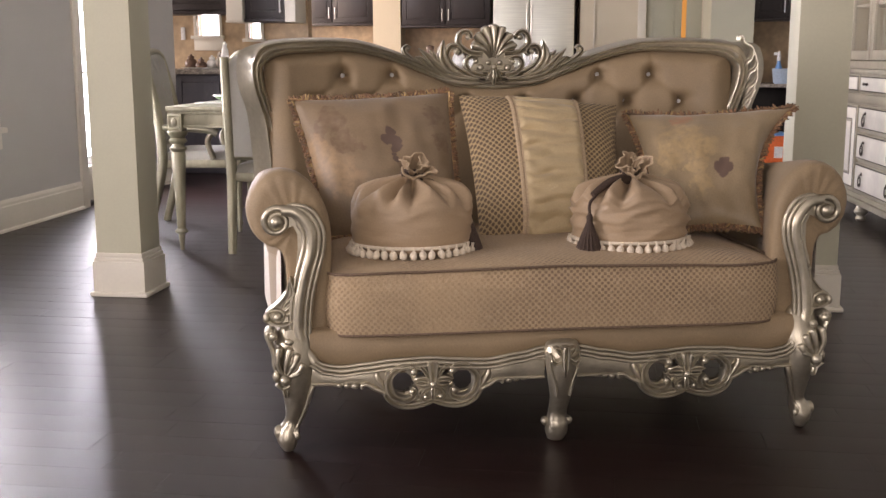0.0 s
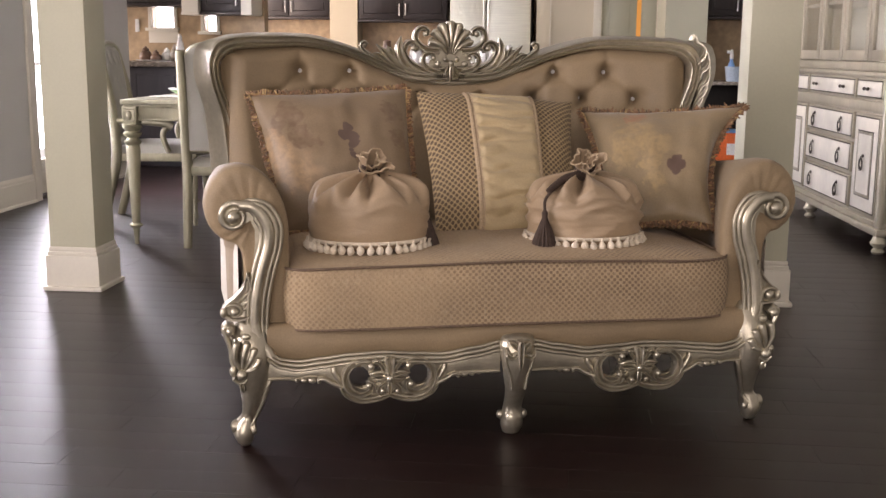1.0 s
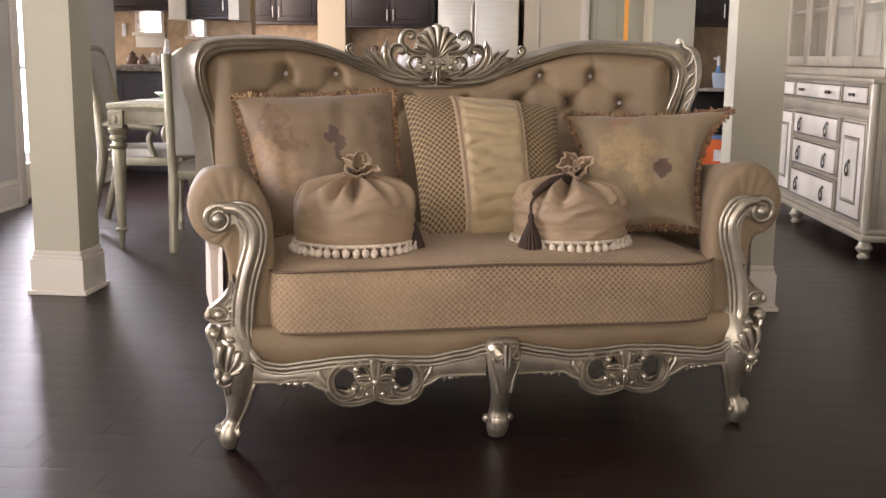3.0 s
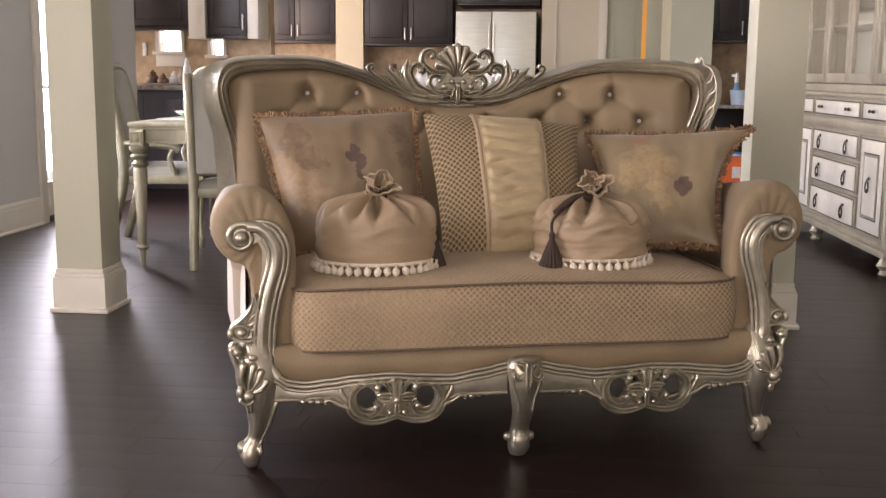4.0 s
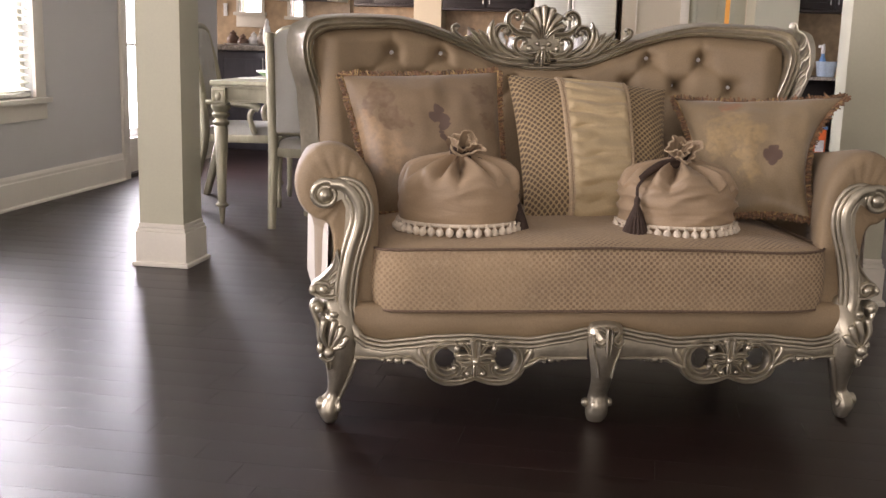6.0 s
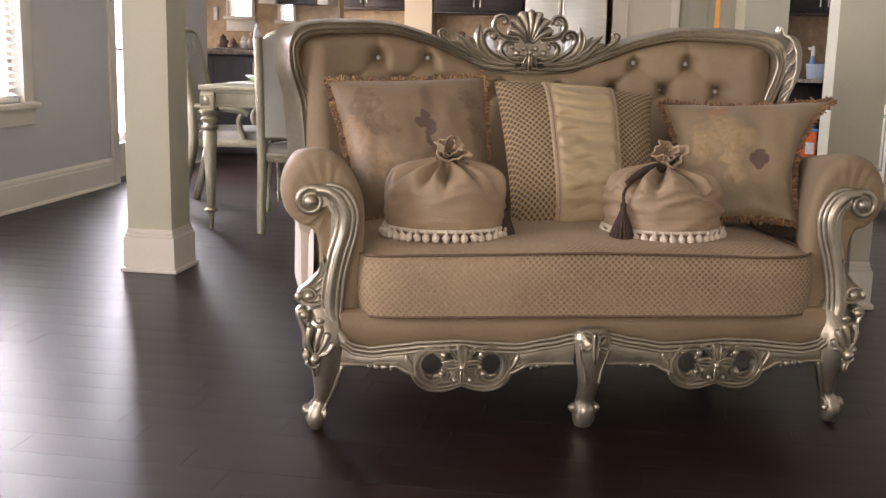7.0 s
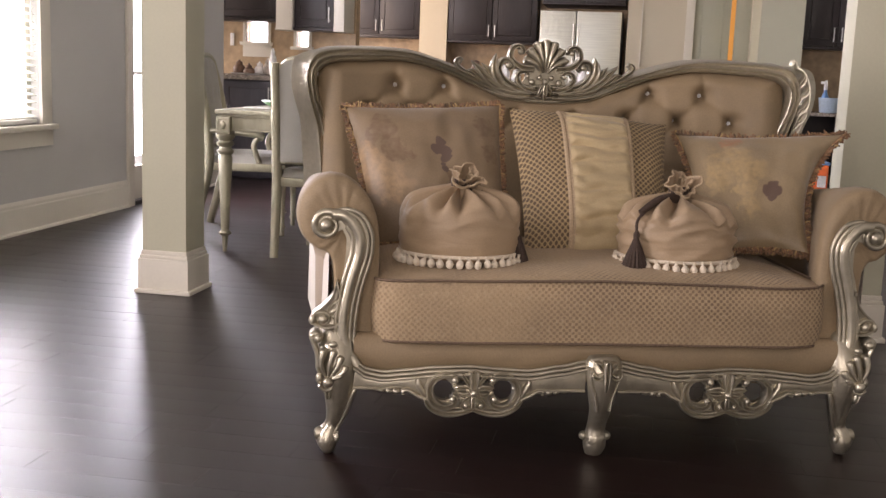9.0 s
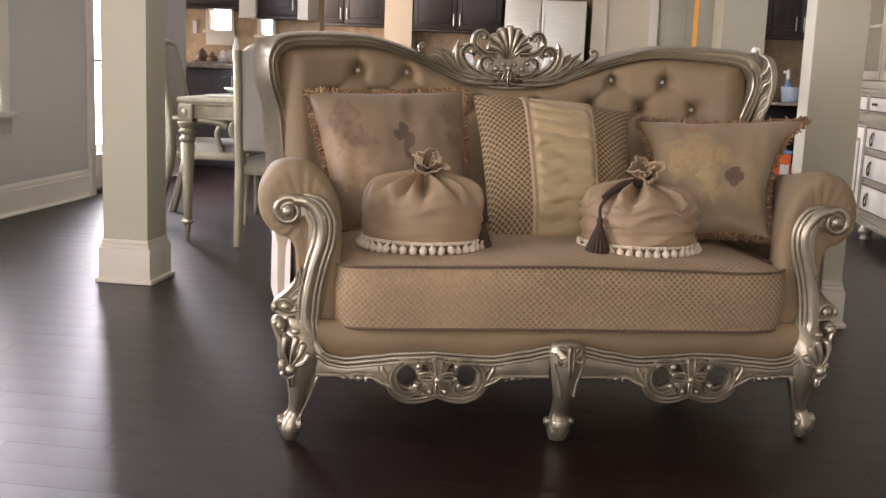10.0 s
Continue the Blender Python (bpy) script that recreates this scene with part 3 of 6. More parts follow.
column(1.906, 2.108, 4.70, 4.93, 0.19)

# ---- sofa ----
SOFA = pose(1.025, 3.045, 0, 0, 0, 15.8)
sofa = thing("sofa", SOFA, "carved silver-leaf loveseat with tufted taupe velvet and woven seat", "sofa")


def back_v(u):
    return 0.975 - 0.22 * (u / 0.82) ** 2


OUTER = [(0, 0.962), (0.13, 0.973), (0.248, 1.015), (0.343, 1.052), (0.437, 1.080), (0.51, 1.093), (0.617, 1.095), (0.721, 1.091), (0.788, 1.077), (0.812, 1.046), (0.824, 1.0), (0.820, 0.944), (0.806, 0.89), (0.792, 0.84), (0.785, 0.78), (0.778, 0.70), (0.775, 0.60)]
INNER = [(0, 0.925), (0.14, 0.936), (0.25, 0.980), (0.355, 1.022), (0.45, 1.047), (0.52, 1.055), (0.617, 1.052), (0.708, 1.046), (0.752, 1.035), (0.782, 1.012), (0.79, 0.985), (0.782, 0.935), (0.764, 0.88), (0.748, 0.83), (0.738, 0.78), (0.732, 0.70), (0.73, 0.60)]
rim = [(0, 0), (0.06, 0.018), (0.18, 0.026), (0.28, 0.014), (0.36, 0.012), (0.46, 0.022), (0.56, 0.024), (0.66, 0.012), (0.74, 0.010), (0.84, 0.022), (0.94, 0.020), (1.0, 0.0)]


def frame_shape():
    o = [Vector((a, 0, b)) for a, b in OUTER]
    i = [Vector((a, 0, b)) for a, b in INNER]
    po = smooth_path([Vector((-q.x, 0, q.z)) for q in reversed(o[1:])] + o, 5)
    pi = smooth_path([Vector((-q.x, 0, q.z)) for q in reversed(i[1:])] + i, 5)
    vs, fs = [], []
    cross = [(0, -0.085)] + [(a, b) for a, b in rim] + [(1.0, -0.06)]
    k = len(cross)
    for a, b in zip(po, pi):
        for k0, (s, h) in enumerate(cross):
            q = a.lerp(b, s)
            if k0 == 0:
                # the side of the frame splays outwards behind the moulding, most at the wings
                q = q + (a - b).normalized() * ((0.052 if a.x < 0 else 0.080) * max(0.15, min(1, (1.085 - a.z) / 0.06)) if abs(a.x) > 0.74 else 0.006)
            vs.append((q.x, back_v(q.x) - 0.02 - h, q.z))
    for n in range(len(po) - 1):
        for j in range(k):
            fs.append((n * k + j, n * k + (j + 1) % k, (n + 1) * k + (j + 1) % k, (n + 1) * k + j))
    fs += [tuple(reversed(range(k))), tuple(range((len(po) - 1) * k, len(po) * k))]
    return vs, fs


part("back_frame", frame_shape(), "silver", sofa, "silver-leaf moulded back frame", angle=70)


def inner_top(u):
    u = abs(u)
    pts = INNER[:11]
    for (a, b), (c, d) in zip(pts, pts[1:]):
        if a <= u <= c:
            k = (u - a) / (c - a)
            k = k * k * (3 - 2 * k) * 0.5 + k * 0.5
            return b + (d - b) * k
    return pts[-1][1]


BUTTONS = [(s * a, z) for z, row in ((0.975, (0.36, 0.53)), (0.885, (0.10, 0.28, 0.455, 0.625)), (0.795, (0.19, 0.36, 0.53))) for a in row for s in (-1, 1)]


def tufted(u, z):
    """How far the padding stands back (negative: forward) at a place on the sofa's back."""
    d = -0.045
    for a, b in BUTTONS:
        r2 = (u - a) ** 2 + (z - b) ** 2
        d += 0.040 * math.exp(-r2 / 0.0008)
        for c, e in BUTTONS:
            if 0.05 < e - b < 0.12 and abs(c - a) < 0.11:
                w = max(0.0, min(1.0, ((u - a) * (c - a) + (z - b) * (e - b)) / ((c - a) ** 2 + (e - b) ** 2)))
                q = (u - a - w * (c - a)) ** 2 + (z - b - w * (e - b)) ** 2
                d += 0.017 * math.exp(-q / 0.00012) * (0.35 + 0.65 * abs(2 * w - 1))
        if b > 0.95:
            # pleat that runs up from the top row to the frame
            if z > b:
                d += 0.008 * math.exp(-((u - a) ** 2) / 0.00014)
    return d


def back_pad(s, t):
    u = -0.785 + 1.57 * s
    z0, z1 = 0.46, inner_top(u) + 0.012
    z = z0 + (z1 - z0) * t
    wing = 0.0 if z > 0.86 else (0.86 - z) * 0.12
    u *= 1 - wing
    edge = min(1, min(s, 1 - s) / 0.05, (1 - t) / 0.08)
    puff = tufted(u, z) * (1 - (1 - edge) ** 2)
    return (u, back_v(u) + puff - 0.02 - (0.95 - z) * 0.16 + 0.02 * (1 - edge), z)


pad = surface(back_pad, 210, 84)
part("back_cushion", pad, "taupe", sofa, "taupe button-tufted velvet back", angle=180)
part("back_panel", surface(lambda s, t: (-0.80 + 1.6 * s, back_v(-0.80 + 1.6 * s) + 0.062, 0.22 + (inner_top(-0.80 + 1.6 * s) + 0.0 - 0.22) * t), 30, 4), "taupe", sofa)
for a, b in BUTTONS:
    y = back_v(a) + tufted(a, b) - 0.02 - (0.95 - b) * 0.16
    bt = part("button", lathe([(0.0001, -0.004), (0.0125, -0.004), (0.0135, 0.0), (0.0125, 0.004), (0.0095, 0.004), (0.0085, 0.009), (0.005, 0.0125), (0.0001, 0.014)], 14, pose(a, y - 0.002, b, 90, 0, 0)), "chrome", sofa, "crystal button in a metal ring")

# pierced acanthus along the outer edge of the wing, turned inwards
def wing_carving():
    y0 = back_v(0.8) - 0.036
    rim_ = carve([(0.786, 1.088), (0.790, 1.102), (0.800, 1.098), (0.808, 1.080), (0.834, 1.066), (0.856, 1.022), (0.859, 0.965), (0.845, 0.915), (0.815, 0.865), (0.800, 0.840)], lambda k: 0.0072 * (1 - 0.35 * k), y0, 0.012, "round")
    strokes = [rim_, ball(0.788, y0 - 0.004, 1.094, 0.008, seg=8, rings=6)]
    for a, b, c, d in (((0.838, 1.062), (0.832, 1.034), (0.814, 1.018), (0.806, 1.000)), ((0.856, 1.020), (0.846, 0.996), (0.826, 0.982), (0.814, 0.945)), ((0.858, 0.975), (0.848, 0.950), (0.828, 0.934), (0.812, 0.900)), ((0.852, 0.932), (0.838, 0.908), (0.818, 0.892), (0.803, 0.862)), ((0.836, 0.896), (0.822, 0.874), (0.806, 0.860), (0.796, 0.835))):
        strokes.append(carve([a, b, c, d], lambda k: 0.0045 + 0.0065 * math.sin(math.pi * min(1, k * 0.85 + 0.1)), y0, 0.012, "vein"))
    v, f = join(*strokes)
    return [(0.812 + (a - 0.812) * 0.62, b - (a - 0.812) * 0.7, c) for a, b, c in v], f


part("wing_carving", wing_carving(), "silver", sofa, "pierced acanthus carving in silver leaf")

# crest: a fluted shell between moulded C-scrolls, with pointed leaf sprays
CREST = Matrix.Translation((-0.008, 0, 0))
CY = 0.945
crest = part("crest", moved(join(slab([(q.x, q.z) for q in smooth_path([(-0.10, 0, 0.955), (-0.075, 0, 1.0), (-0.05, 0, 1.05), (0, 0, 1.06), (0.05, 0, 1.05), (0.075, 0, 1.0), (0.10, 0, 0.955), (0, 0, 0.925)], 4, True)], CY - 0.004, CY + 0.014)), CREST), "silver", sofa, "carved shell crest in silver leaf")
for a, r1 in ((0, 0.118), (17, 0.114), (-17, 0.114), (36, 0.104), (-36, 0.104), (57, 0.090), (-57, 0.090)):
    w = radians(90 - a)
    base = (0.10 * math.cos(w) * 0.12, 1.034)
    tip = (r1 * math.cos(w), 1.030 + r1 * math.sin(w))
    bend = ((base[0] + tip[0]) * 0.5 - 0.004 * math.sin(radians(a)) * 2, (base[1] + tip[1]) * 0.5 + 0.006)
    part("shell_lobe", moved(carve([base, bend, tip], lambda k: (0.0045 + 0.0135 * k ** 1.3) * max(0.05, 1 - max(0, (k - 0.86) / 0.14) ** 2) ** 0.5, CY - 0.004, 0.024, "round", lift=0.006), CREST), "silver", crest)
    part("lobe_tip", moved(ball(tip[0] * 0.93, CY - 0.024, 1.030 + (tip[1] - 1.030) * 0.93, 0.0095, 1.1, 0.8, 0.8, 10, 6), CREST), "silver", crest)
for s in (-1, 1):
    def side(sh):
        return moved(sh if s > 0 else mirrored(sh), CREST)
    part("scroll", side(join(carve([(0.040, 1.046), (0.088, 1.052), (0.120, 1.078), (0.118, 1.110), (0.098, 1.123), (0.080, 1.112), (0.083, 1.098)], lambda k: 0.0125 - 0.005 * k, CY - 0.002, 0.022), ball(0.090, CY - 0.020, 1.102, 0.010, seg=10, rings=7))), "silver", crest)
    part("scroll", side(join(carve([(0.020, 0.978), (0.090, 0.978), (0.142, 1.004), (0.163, 1.040), (0.150, 1.070), (0.126, 1.070), (0.116, 1.054), (0.126, 1.044)], lambda k: 0.0150 - 0.0070 * k, CY - 0.004, 0.026), ball(0.131, CY - 0.024, 1.054, 0.0105, seg=10, rings=7))), "silver", crest)
    part("scroll", side(join(carve([(0.040, 0.972), (0.080, 0.985), (0.098, 1.008), (0.092, 1.030), (0.070, 1.036), (0.058, 1.022)], lambda k: 0.0115 - 0.005 * k, CY - 0.014, 0.022), ball(0.064, CY - 0.032, 1.020, 0.0085, seg=10, rings=7), ball(0.047, CY - 0.028, 1.000, 0.0115, seg=10, rings=7), ball(0.020, CY - 0.026, 1.016, 0.009, seg=10, rings=7))), "silver", crest)
    # leaves that lean out, then the long spray along the dip to its curl
    part("leaf_spray", side(join(
        carve([(0.105, 0.972), (0.150, 0.992), (0.176, 1.030), (0.178, 1.062), (0.172, 1.094)], taper(0.0175), CY - 0.004, 0.020, "vein", lift=0.010),
        carve([(0.110, 0.966), (0.165, 0.982), (0.205, 1.012), (0.226, 1.036), (0.258, 1.066)], taper(0.0165), CY - 0.006, 0.020, "vein", lift=0.008),
        carve([(0.170, 0.990), (0.200, 1.020), (0.206, 1.042), (0.222, 1.060)], taper(0.010), CY - 0.010, 0.018, "vein"),
        carve([(0.185, 0.990), (0.225, 1.010), (0.250, 1.030), (0.272, 1.034)], taper(0.010), CY - 0.014, 0.018, "vein"))), "silver", crest)
    part("leaf_spray", side(join(
        carve([(0.050, 0.955), (0.130, 0.962), (0.205, 0.986), (0.265, 1.018), (0.303, 1.046), (0.310, 1.064), (0.298, 1.072), (0.290, 1.064)], lambda k: 0.0115 - 0.0055 * k, CY - 0.008, 0.020), ball(0.300, CY - 0.014, 1.062, 0.009, seg=10, rings=7),
        carve([(0.030, 0.946), (0.120, 0.948), (0.200, 0.968), (0.262, 0.998), (0.300, 1.020)], taper(0.007), CY - 0.012, 0.014, "round"))), "silver", crest)
part("palmette", moved(join(ball(0, CY - 0.028, 1.002, 0.0105, seg=10, rings=7), *[carve([(h * 0.006, 0.992), (h * 0.016, 0.972), (h * 0.026, 0.950)], taper(0.0095), CY - 0.018, 0.018, "vein") for h in (-1, 1)], carve([(0, 0.994), (0, 0.968), (0, 0.936)], taper(0.0105), CY - 0.022, 0.018, "vein")), CREST), "silver", crest)


# seat: bench cushion with corded edges
def rounded(x, a, p):
    return math.copysign(abs(x) ** p, x) * a


def seat_cushion():
    """A bench cushion: sides run round a rounded plan, the top and bottom swell; UV in metres."""
    hu, v0, v1, zb, zt = 0.622, -0.062, 0.66, 0.322, 0.490
    plan = []
    n = 132
    for i in range(n):
        a = 2 * math.pi * i / n
        x, y = rounded(math.cos(a), hu, 0.16), rounded(math.sin(a), 0.5, 0.16)
        yy = (v0 + v1) / 2 + y * (v1 - v0)
        if yy < 0.2:
            yy += -0.012 * (1 - (x / hu) ** 2)
        plan.append((x, yy))
    vs, uv, fs = [], [], []
    length = 0.0
    rows = [(0.0, 0.985), (0.012, 1.0), (0.35, 1.012), (0.65, 1.012), (0.985, 1.0), (1.0, 0.987)]
    lens = [0.0]
    for i in range(n):
        a, b = plan[i], plan[(i + 1) % n]
        lens.append(lens[-1] + math.dist(a, b))
    cy = (v0 + v1) / 2

    def height(x, y):
        """Height of the top: it swells in the middle and dips where the two places meet."""
        ex = max(0.0, 1 - abs(x / hu) ** 8)
        ey = max(0.0, 1 - abs((y - cy) / ((v1 - v0) / 2)) ** 5)
        return 0.030 * ex * ey + 0.006 * math.sin(7 * x + 0.6) * ey

    for k, (h, g) in enumerate(rows):
        for i in range(n):
            x, y = plan[i]
            wob = 0.007 * math.sin(5.3 * x + 1.0) + 0.005 * math.sin(11 * x)
            z = zb + (zt - zb) * h + (wob if h > 0.5 else 0.35 * wob)
            vs.append((x * g, cy + (y - cy) * g, z))
            uv.append((lens[i], z))
    for k in range(len(rows) - 1):
        for i in range(n):
            fs.append((k * n + i, k * n + (i + 1) % n, (k + 1) * n + (i + 1) % n, (k + 1) * n + i))
    base = (len(rows) - 1) * n
    prev = base
    for r in (0.93, 0.86, 0.75, 0.6, 0.4, 0.2):
        st = len(vs)
        for i in range(n):
            x, y = plan[i][0] * r, cy + (plan[i][1] - cy) * r
            wob = 0.007 * math.sin(5.3 * x / r + 1.0) * r ** 3 + 0.005 * math.sin(11 * x / r) * r ** 3
            vs.append((x, y, zt + wob + height(x, y)))
            uv.append((x, y))
        for i in range(n):
            fs.append((prev + i, prev + (i + 1) % n, st + (i + 1) % n, st + i))
        prev = st
    fs.append(tuple(range(prev, prev + n)))
    fs.append(tuple(reversed(range(n))))
    top = [(x, y, zt + 0.007 * math.sin(5.3 * x + 1.0) + 0.005 * math.sin(11 * x) + 0.002) for x, y in plan]
    bot = [(x, y, zb + 0.004 + 0.35 * (0.007 * math.sin(5.3 * x + 1.0) + 0.005 * math.sin(11 * x))) for x, y in plan]
    return (vs, fs), uv, top, bot


shape, uv, top_edge, low_edge = seat_cushion()
seat = part("seat_cushion", shape, "seat", sofa, "beige woven bench cushion with dotted lattice", uvs=uv, angle=60)
for edge in (top_edge, low_edge):
    part("piping", tube(edge, 0.0036, 7, True), "piping", seat, "brown corded piping")

# upholstered base under the cushion
WAVE = [(0.0, 0.283), (0.05, 0.279), (0.11, 0.266), (0.20, 0.252), (0.28, 0.256), (0.36, 0.262), (0.45, 0.258), (0.52, 0.250), (0.585, 0.243), (0.63, 0.250), (0.668, 0.275)]


def wave(u):
    u = abs(u)
    for (a, b), (c, d) in zip(WAVE, WAVE[1:]):
        if a <= u <= c:
            k = (u - a) / (c - a)
            k = k * k * (3 - 2 * k) * 0.6 + 0.4 * k
            return b + (d - b) * k
    return WAVE[-1][1]


def base_pad(s, t):
    u = -0.665 + 1.33 * s
    lo, hi = wave(u) - 0.012, 0.340
    bow = -0.028 - 0.012 * (1 - (u / 0.66) ** 2)
    if t < 0.7:
        k = t / 0.7
        return (u, bow - 0.026 * math.sin(math.pi * (0.12 + 0.8 * k)), lo + (hi - lo) * k)
    k = (t - 0.7) / 0.3
    return (u, bow - 0.026 * math.sin(math.pi * 0.92) + k * 0.7, hi + 0.0 * k)


part("seat_base", surface(base_pad, 60, 24), "taupe", sofa, "taupe upholstered seat base", angle=180)
part("seat_base", box(-0.69, 0.69, 0.03, 0.90, 0.19, 0.322, 0.015), "taupe", sofa)

# front rail: corded moulding on a waved edge, plain board, carved openwork
for k, (dz, r) in enumerate(((-0.002, 0.0050), (-0.012, 0.0058), (-0.022, 0.0048))):
    pth = [(u, -0.052 - 0.012 * (1 - (u / 0.66) ** 2) - 0.006 * k, wave(u) + dz) for u in np.linspace(-0.665, 0.665, 90)]
    part("rail_moulding", tube(pth, r, 8), "silver", sofa)


def rail_y(u):
    return -0.048 - 0.012 * (1 - (u / 0.66) ** 2)


def board(u0, u1, low):
    n = 14
    us = [u0 + (u1 - u0) * i / n for i in range(n + 1)]
    vs = []
    for u in us:
        z0, z1, y = low(u), wave(u) - 0.024, rail_y(u)
        vs += [(u, y, z0), (u, y - 0.006, z0 + (z1 - z0) * 0.5), (u, y, z1), (u, y + 0.03, z1), (u, y + 0.03, z0)]
    fs = [(i * 5 + j, i * 5 + (j + 1) % 5, (i + 1) * 5 + (j + 1) % 5, (i + 1) * 5 + j) for i in range(n) for j in range(5)]
    fs += [tuple(reversed(range(5))), tuple(range(n * 5, n * 5 + 5))]
    return vs, fs


def low_edge_z(u):
    u = abs(u)
    return 0.192 - 0.017 * max(0, 1 - abs(u - 0.34) / 0.2) + 0.004 * math.sin(u * 60) * (0.15 < u < 0.6)


for s in (-1, 1):
    for a, b in ((0.045, 0.19), (0.495, 0.665)):
        part("rail_board", board(min(s * a, s * b), max(s * a, s * b), low_edge_z), "silver", sofa)
        part("edge_bead", tube([(u, rail_y(u) - 0.003, low_edge_z(u) + 0.003) for u in np.linspace(s * a, s * b, 16)], 0.0042, 7), "silver", sofa)
    cv = []
    y = rail_y(0.34) - 0.008
    c = 0.346
    for h in (-1, 1):
        def run(*pts):
            return [(c + h * a, b) for a, b in pts]
        # C-scroll round each opening
        cv.append(carve(run((0.044, 0.222), (0.058, 0.238), (0.088, 0.237), (0.112, 0.218), (0.117, 0.190), (0.104, 0.163), (0.078, 0.151), (0.054, 0.158), (0.048, 0.174), (0.058, 0.182)), lambda k: 0.0125 - 0.0055 * abs(2 * k - 1), y, 0.016))
        cv += [ball(c + h * 0.050, y - 0.012, 0.226, 0.0095, seg=9, rings=6), ball(c + h * 0.056, y - 0.012, 0.174, 0.0085, seg=9, rings=6)]
        # leaf rim below, running out to an upright leaf and a small curl
        cv.append(carve(run((0.0, 0.146), (0.040, 0.134), (0.080, 0.134), (0.112, 0.150), (0.128, 0.172), (0.142, 0.196)), taper(0.011), y + 0.002, 0.013, "vein"))
        cv.append(carve(run((0.126, 0.176), (0.140, 0.200), (0.148, 0.218), (0.143, 0.240)), taper(0.0085), y + 0.002, 0.012, "round"))
        cv.append(carve(run((0.120, 0.168), (0.150, 0.180), (0.172, 0.193), (0.186, 0.192), (0.186, 0.183)), lambda k: 0.0072 - 0.0025 * k, y + 0.003, 0.012, "round"))
        # palmette between the scrolls
        cv.append(carve(run((0.006, 0.196), (0.018, 0.222), (0.034, 0.240), (0.046, 0.236)), lambda k: 0.0075 - 0.002 * k, y - 0.006, 0.014))
        cv.append(carve(run((0.004, 0.200), (0.028, 0.206), (0.056, 0.203)), taper(0.0095), y - 0.005, 0.013, "vein"))
        cv.append(carve(run((0.004, 0.192), (0.024, 0.186), (0.044, 0.190)), taper(0.0075), y - 0.005, 0.012, "vein"))
        cv.append(carve(run((0.002, 0.184), (0.018, 0.176), (0.030, 0.160), (0.022, 0.148), (0.012, 0.154)), lambda k: 0.0070 - 0.002 * k, y - 0.004, 0.013))
        cv.append(ball(c + h * 0.020, y - 0.014, 0.158, 0.007, seg=8, rings=6))
    cv.append(carve([(c, 0.194), (c, 0.222), (c, 0.252)], lambda k: (0.009 + 0.010 * k) * max(0.1, 1 - max(0, (k - 0.8) / 0.2) ** 2) ** 0.5, y - 0.006, 0.015))
    cv += [ball(c, y - 0.016, 0.192, 0.010, seg=9, rings=6), carve([(c, 0.184), (c, 0.164), (c, 0.142)], taper(0.0085), y - 0.004, 0.014, "vein")]
    # pierced board behind the scrolls: two oval openings beside the rosette
    nu, nz = 56, 22
    pv, pf = [], []
    for yy in (y + 0.006, y + 0.022):
        for j in range(nz + 1):
            for i in range(nu + 1):
                u = c - 0.155 + 0.31 * i / nu
                d = abs(u - c)
                zlow = 0.140 + 0.004 * math.cos(d * 60) + (0.0 if d < 0.09 else 0.72 * (d - 0.09))
                zhigh = wave(u) - 0.020
                pv.append((u, yy, zlow + (zhigh - zlow) * j / nz))
    row, sheet = nu + 1, (nu + 1) * (nz + 1)
    keep = set()
    for j in range(nz):
        for i in range(nu):
            u = c - 0.155 + 0.31 * (i + 0.5) / nu
            z = (pv[j * row + i][2] + pv[(j + 1) * row + i + 1][2]) / 2
            if all(((u - c - h * 0.080) / 0.028) ** 2 + ((z - 0.195) / 0.029) ** 2 > 1 and ((u - c - h * 0.032) / 0.011) ** 2 + ((z - 0.219) / 0.009) ** 2 > 1 for h in (-1, 1)):
                keep.add((i, j))
    for i, j in keep:
        q = [j * row + i, j * row + i + 1, (j + 1) * row + i + 1, (j + 1) * row + i]
        pf += [tuple(q), tuple(k + sheet for k in reversed(q))]
        for (a, b), nb in (((0, 1), (i, j - 1)), ((1, 2), (i + 1, j)), ((2, 3), (i, j + 1)), ((3, 0), (i - 1, j))):
            if nb not in keep:
                pf.append((q[a], q[a] + sheet, q[b] + sheet, q[b]))
    cv.append((pv, pf))
    # small beads beyond the openwork
    for q in range(3):
        for h in (-1, 1):
            cv.append(ball(c + h * (0.204 + 0.020 * q), y + 0.006, 0.190 + 0.001 * q, 0.0095 - 0.0018 * q, 1.25, 1, 0.9, 8, 6))
    sh = join(*cv)
    part("rail_carving", sh if s > 0 else mirrored(sh), "silver", sofa, "carved openwork scrolls with a rosette")


def loft(rings, seg=14):
    """A limb through elliptical rings (x, y, z, rx, ry), smooth between them."""
    keys = smooth_path([Vector((a[0], a[1], a[2])) for a in rings], 6)
    rad = smooth_path([Vector((a[3], a[4], 0)) for a in rings], 6)
    vs, fs = [], []
    for c, r in zip(keys, rad):
        for j in range(seg):
            w = 2 * math.pi * j / seg
            vs.append((c.x + r.x * math.cos(w), c.y + r.y * math.sin(w), c.z))
    n = len(keys)
    for i in range(n - 1):
        for j in range(seg):
            fs.append((i * seg + j, i * seg + (j + 1) % seg, (i + 1) * seg + (j + 1) % seg, (i + 1) * seg + j))
    fs += [tuple(reversed(range(seg))), tuple(range((n - 1) * seg, n * seg))]
    return vs, fs


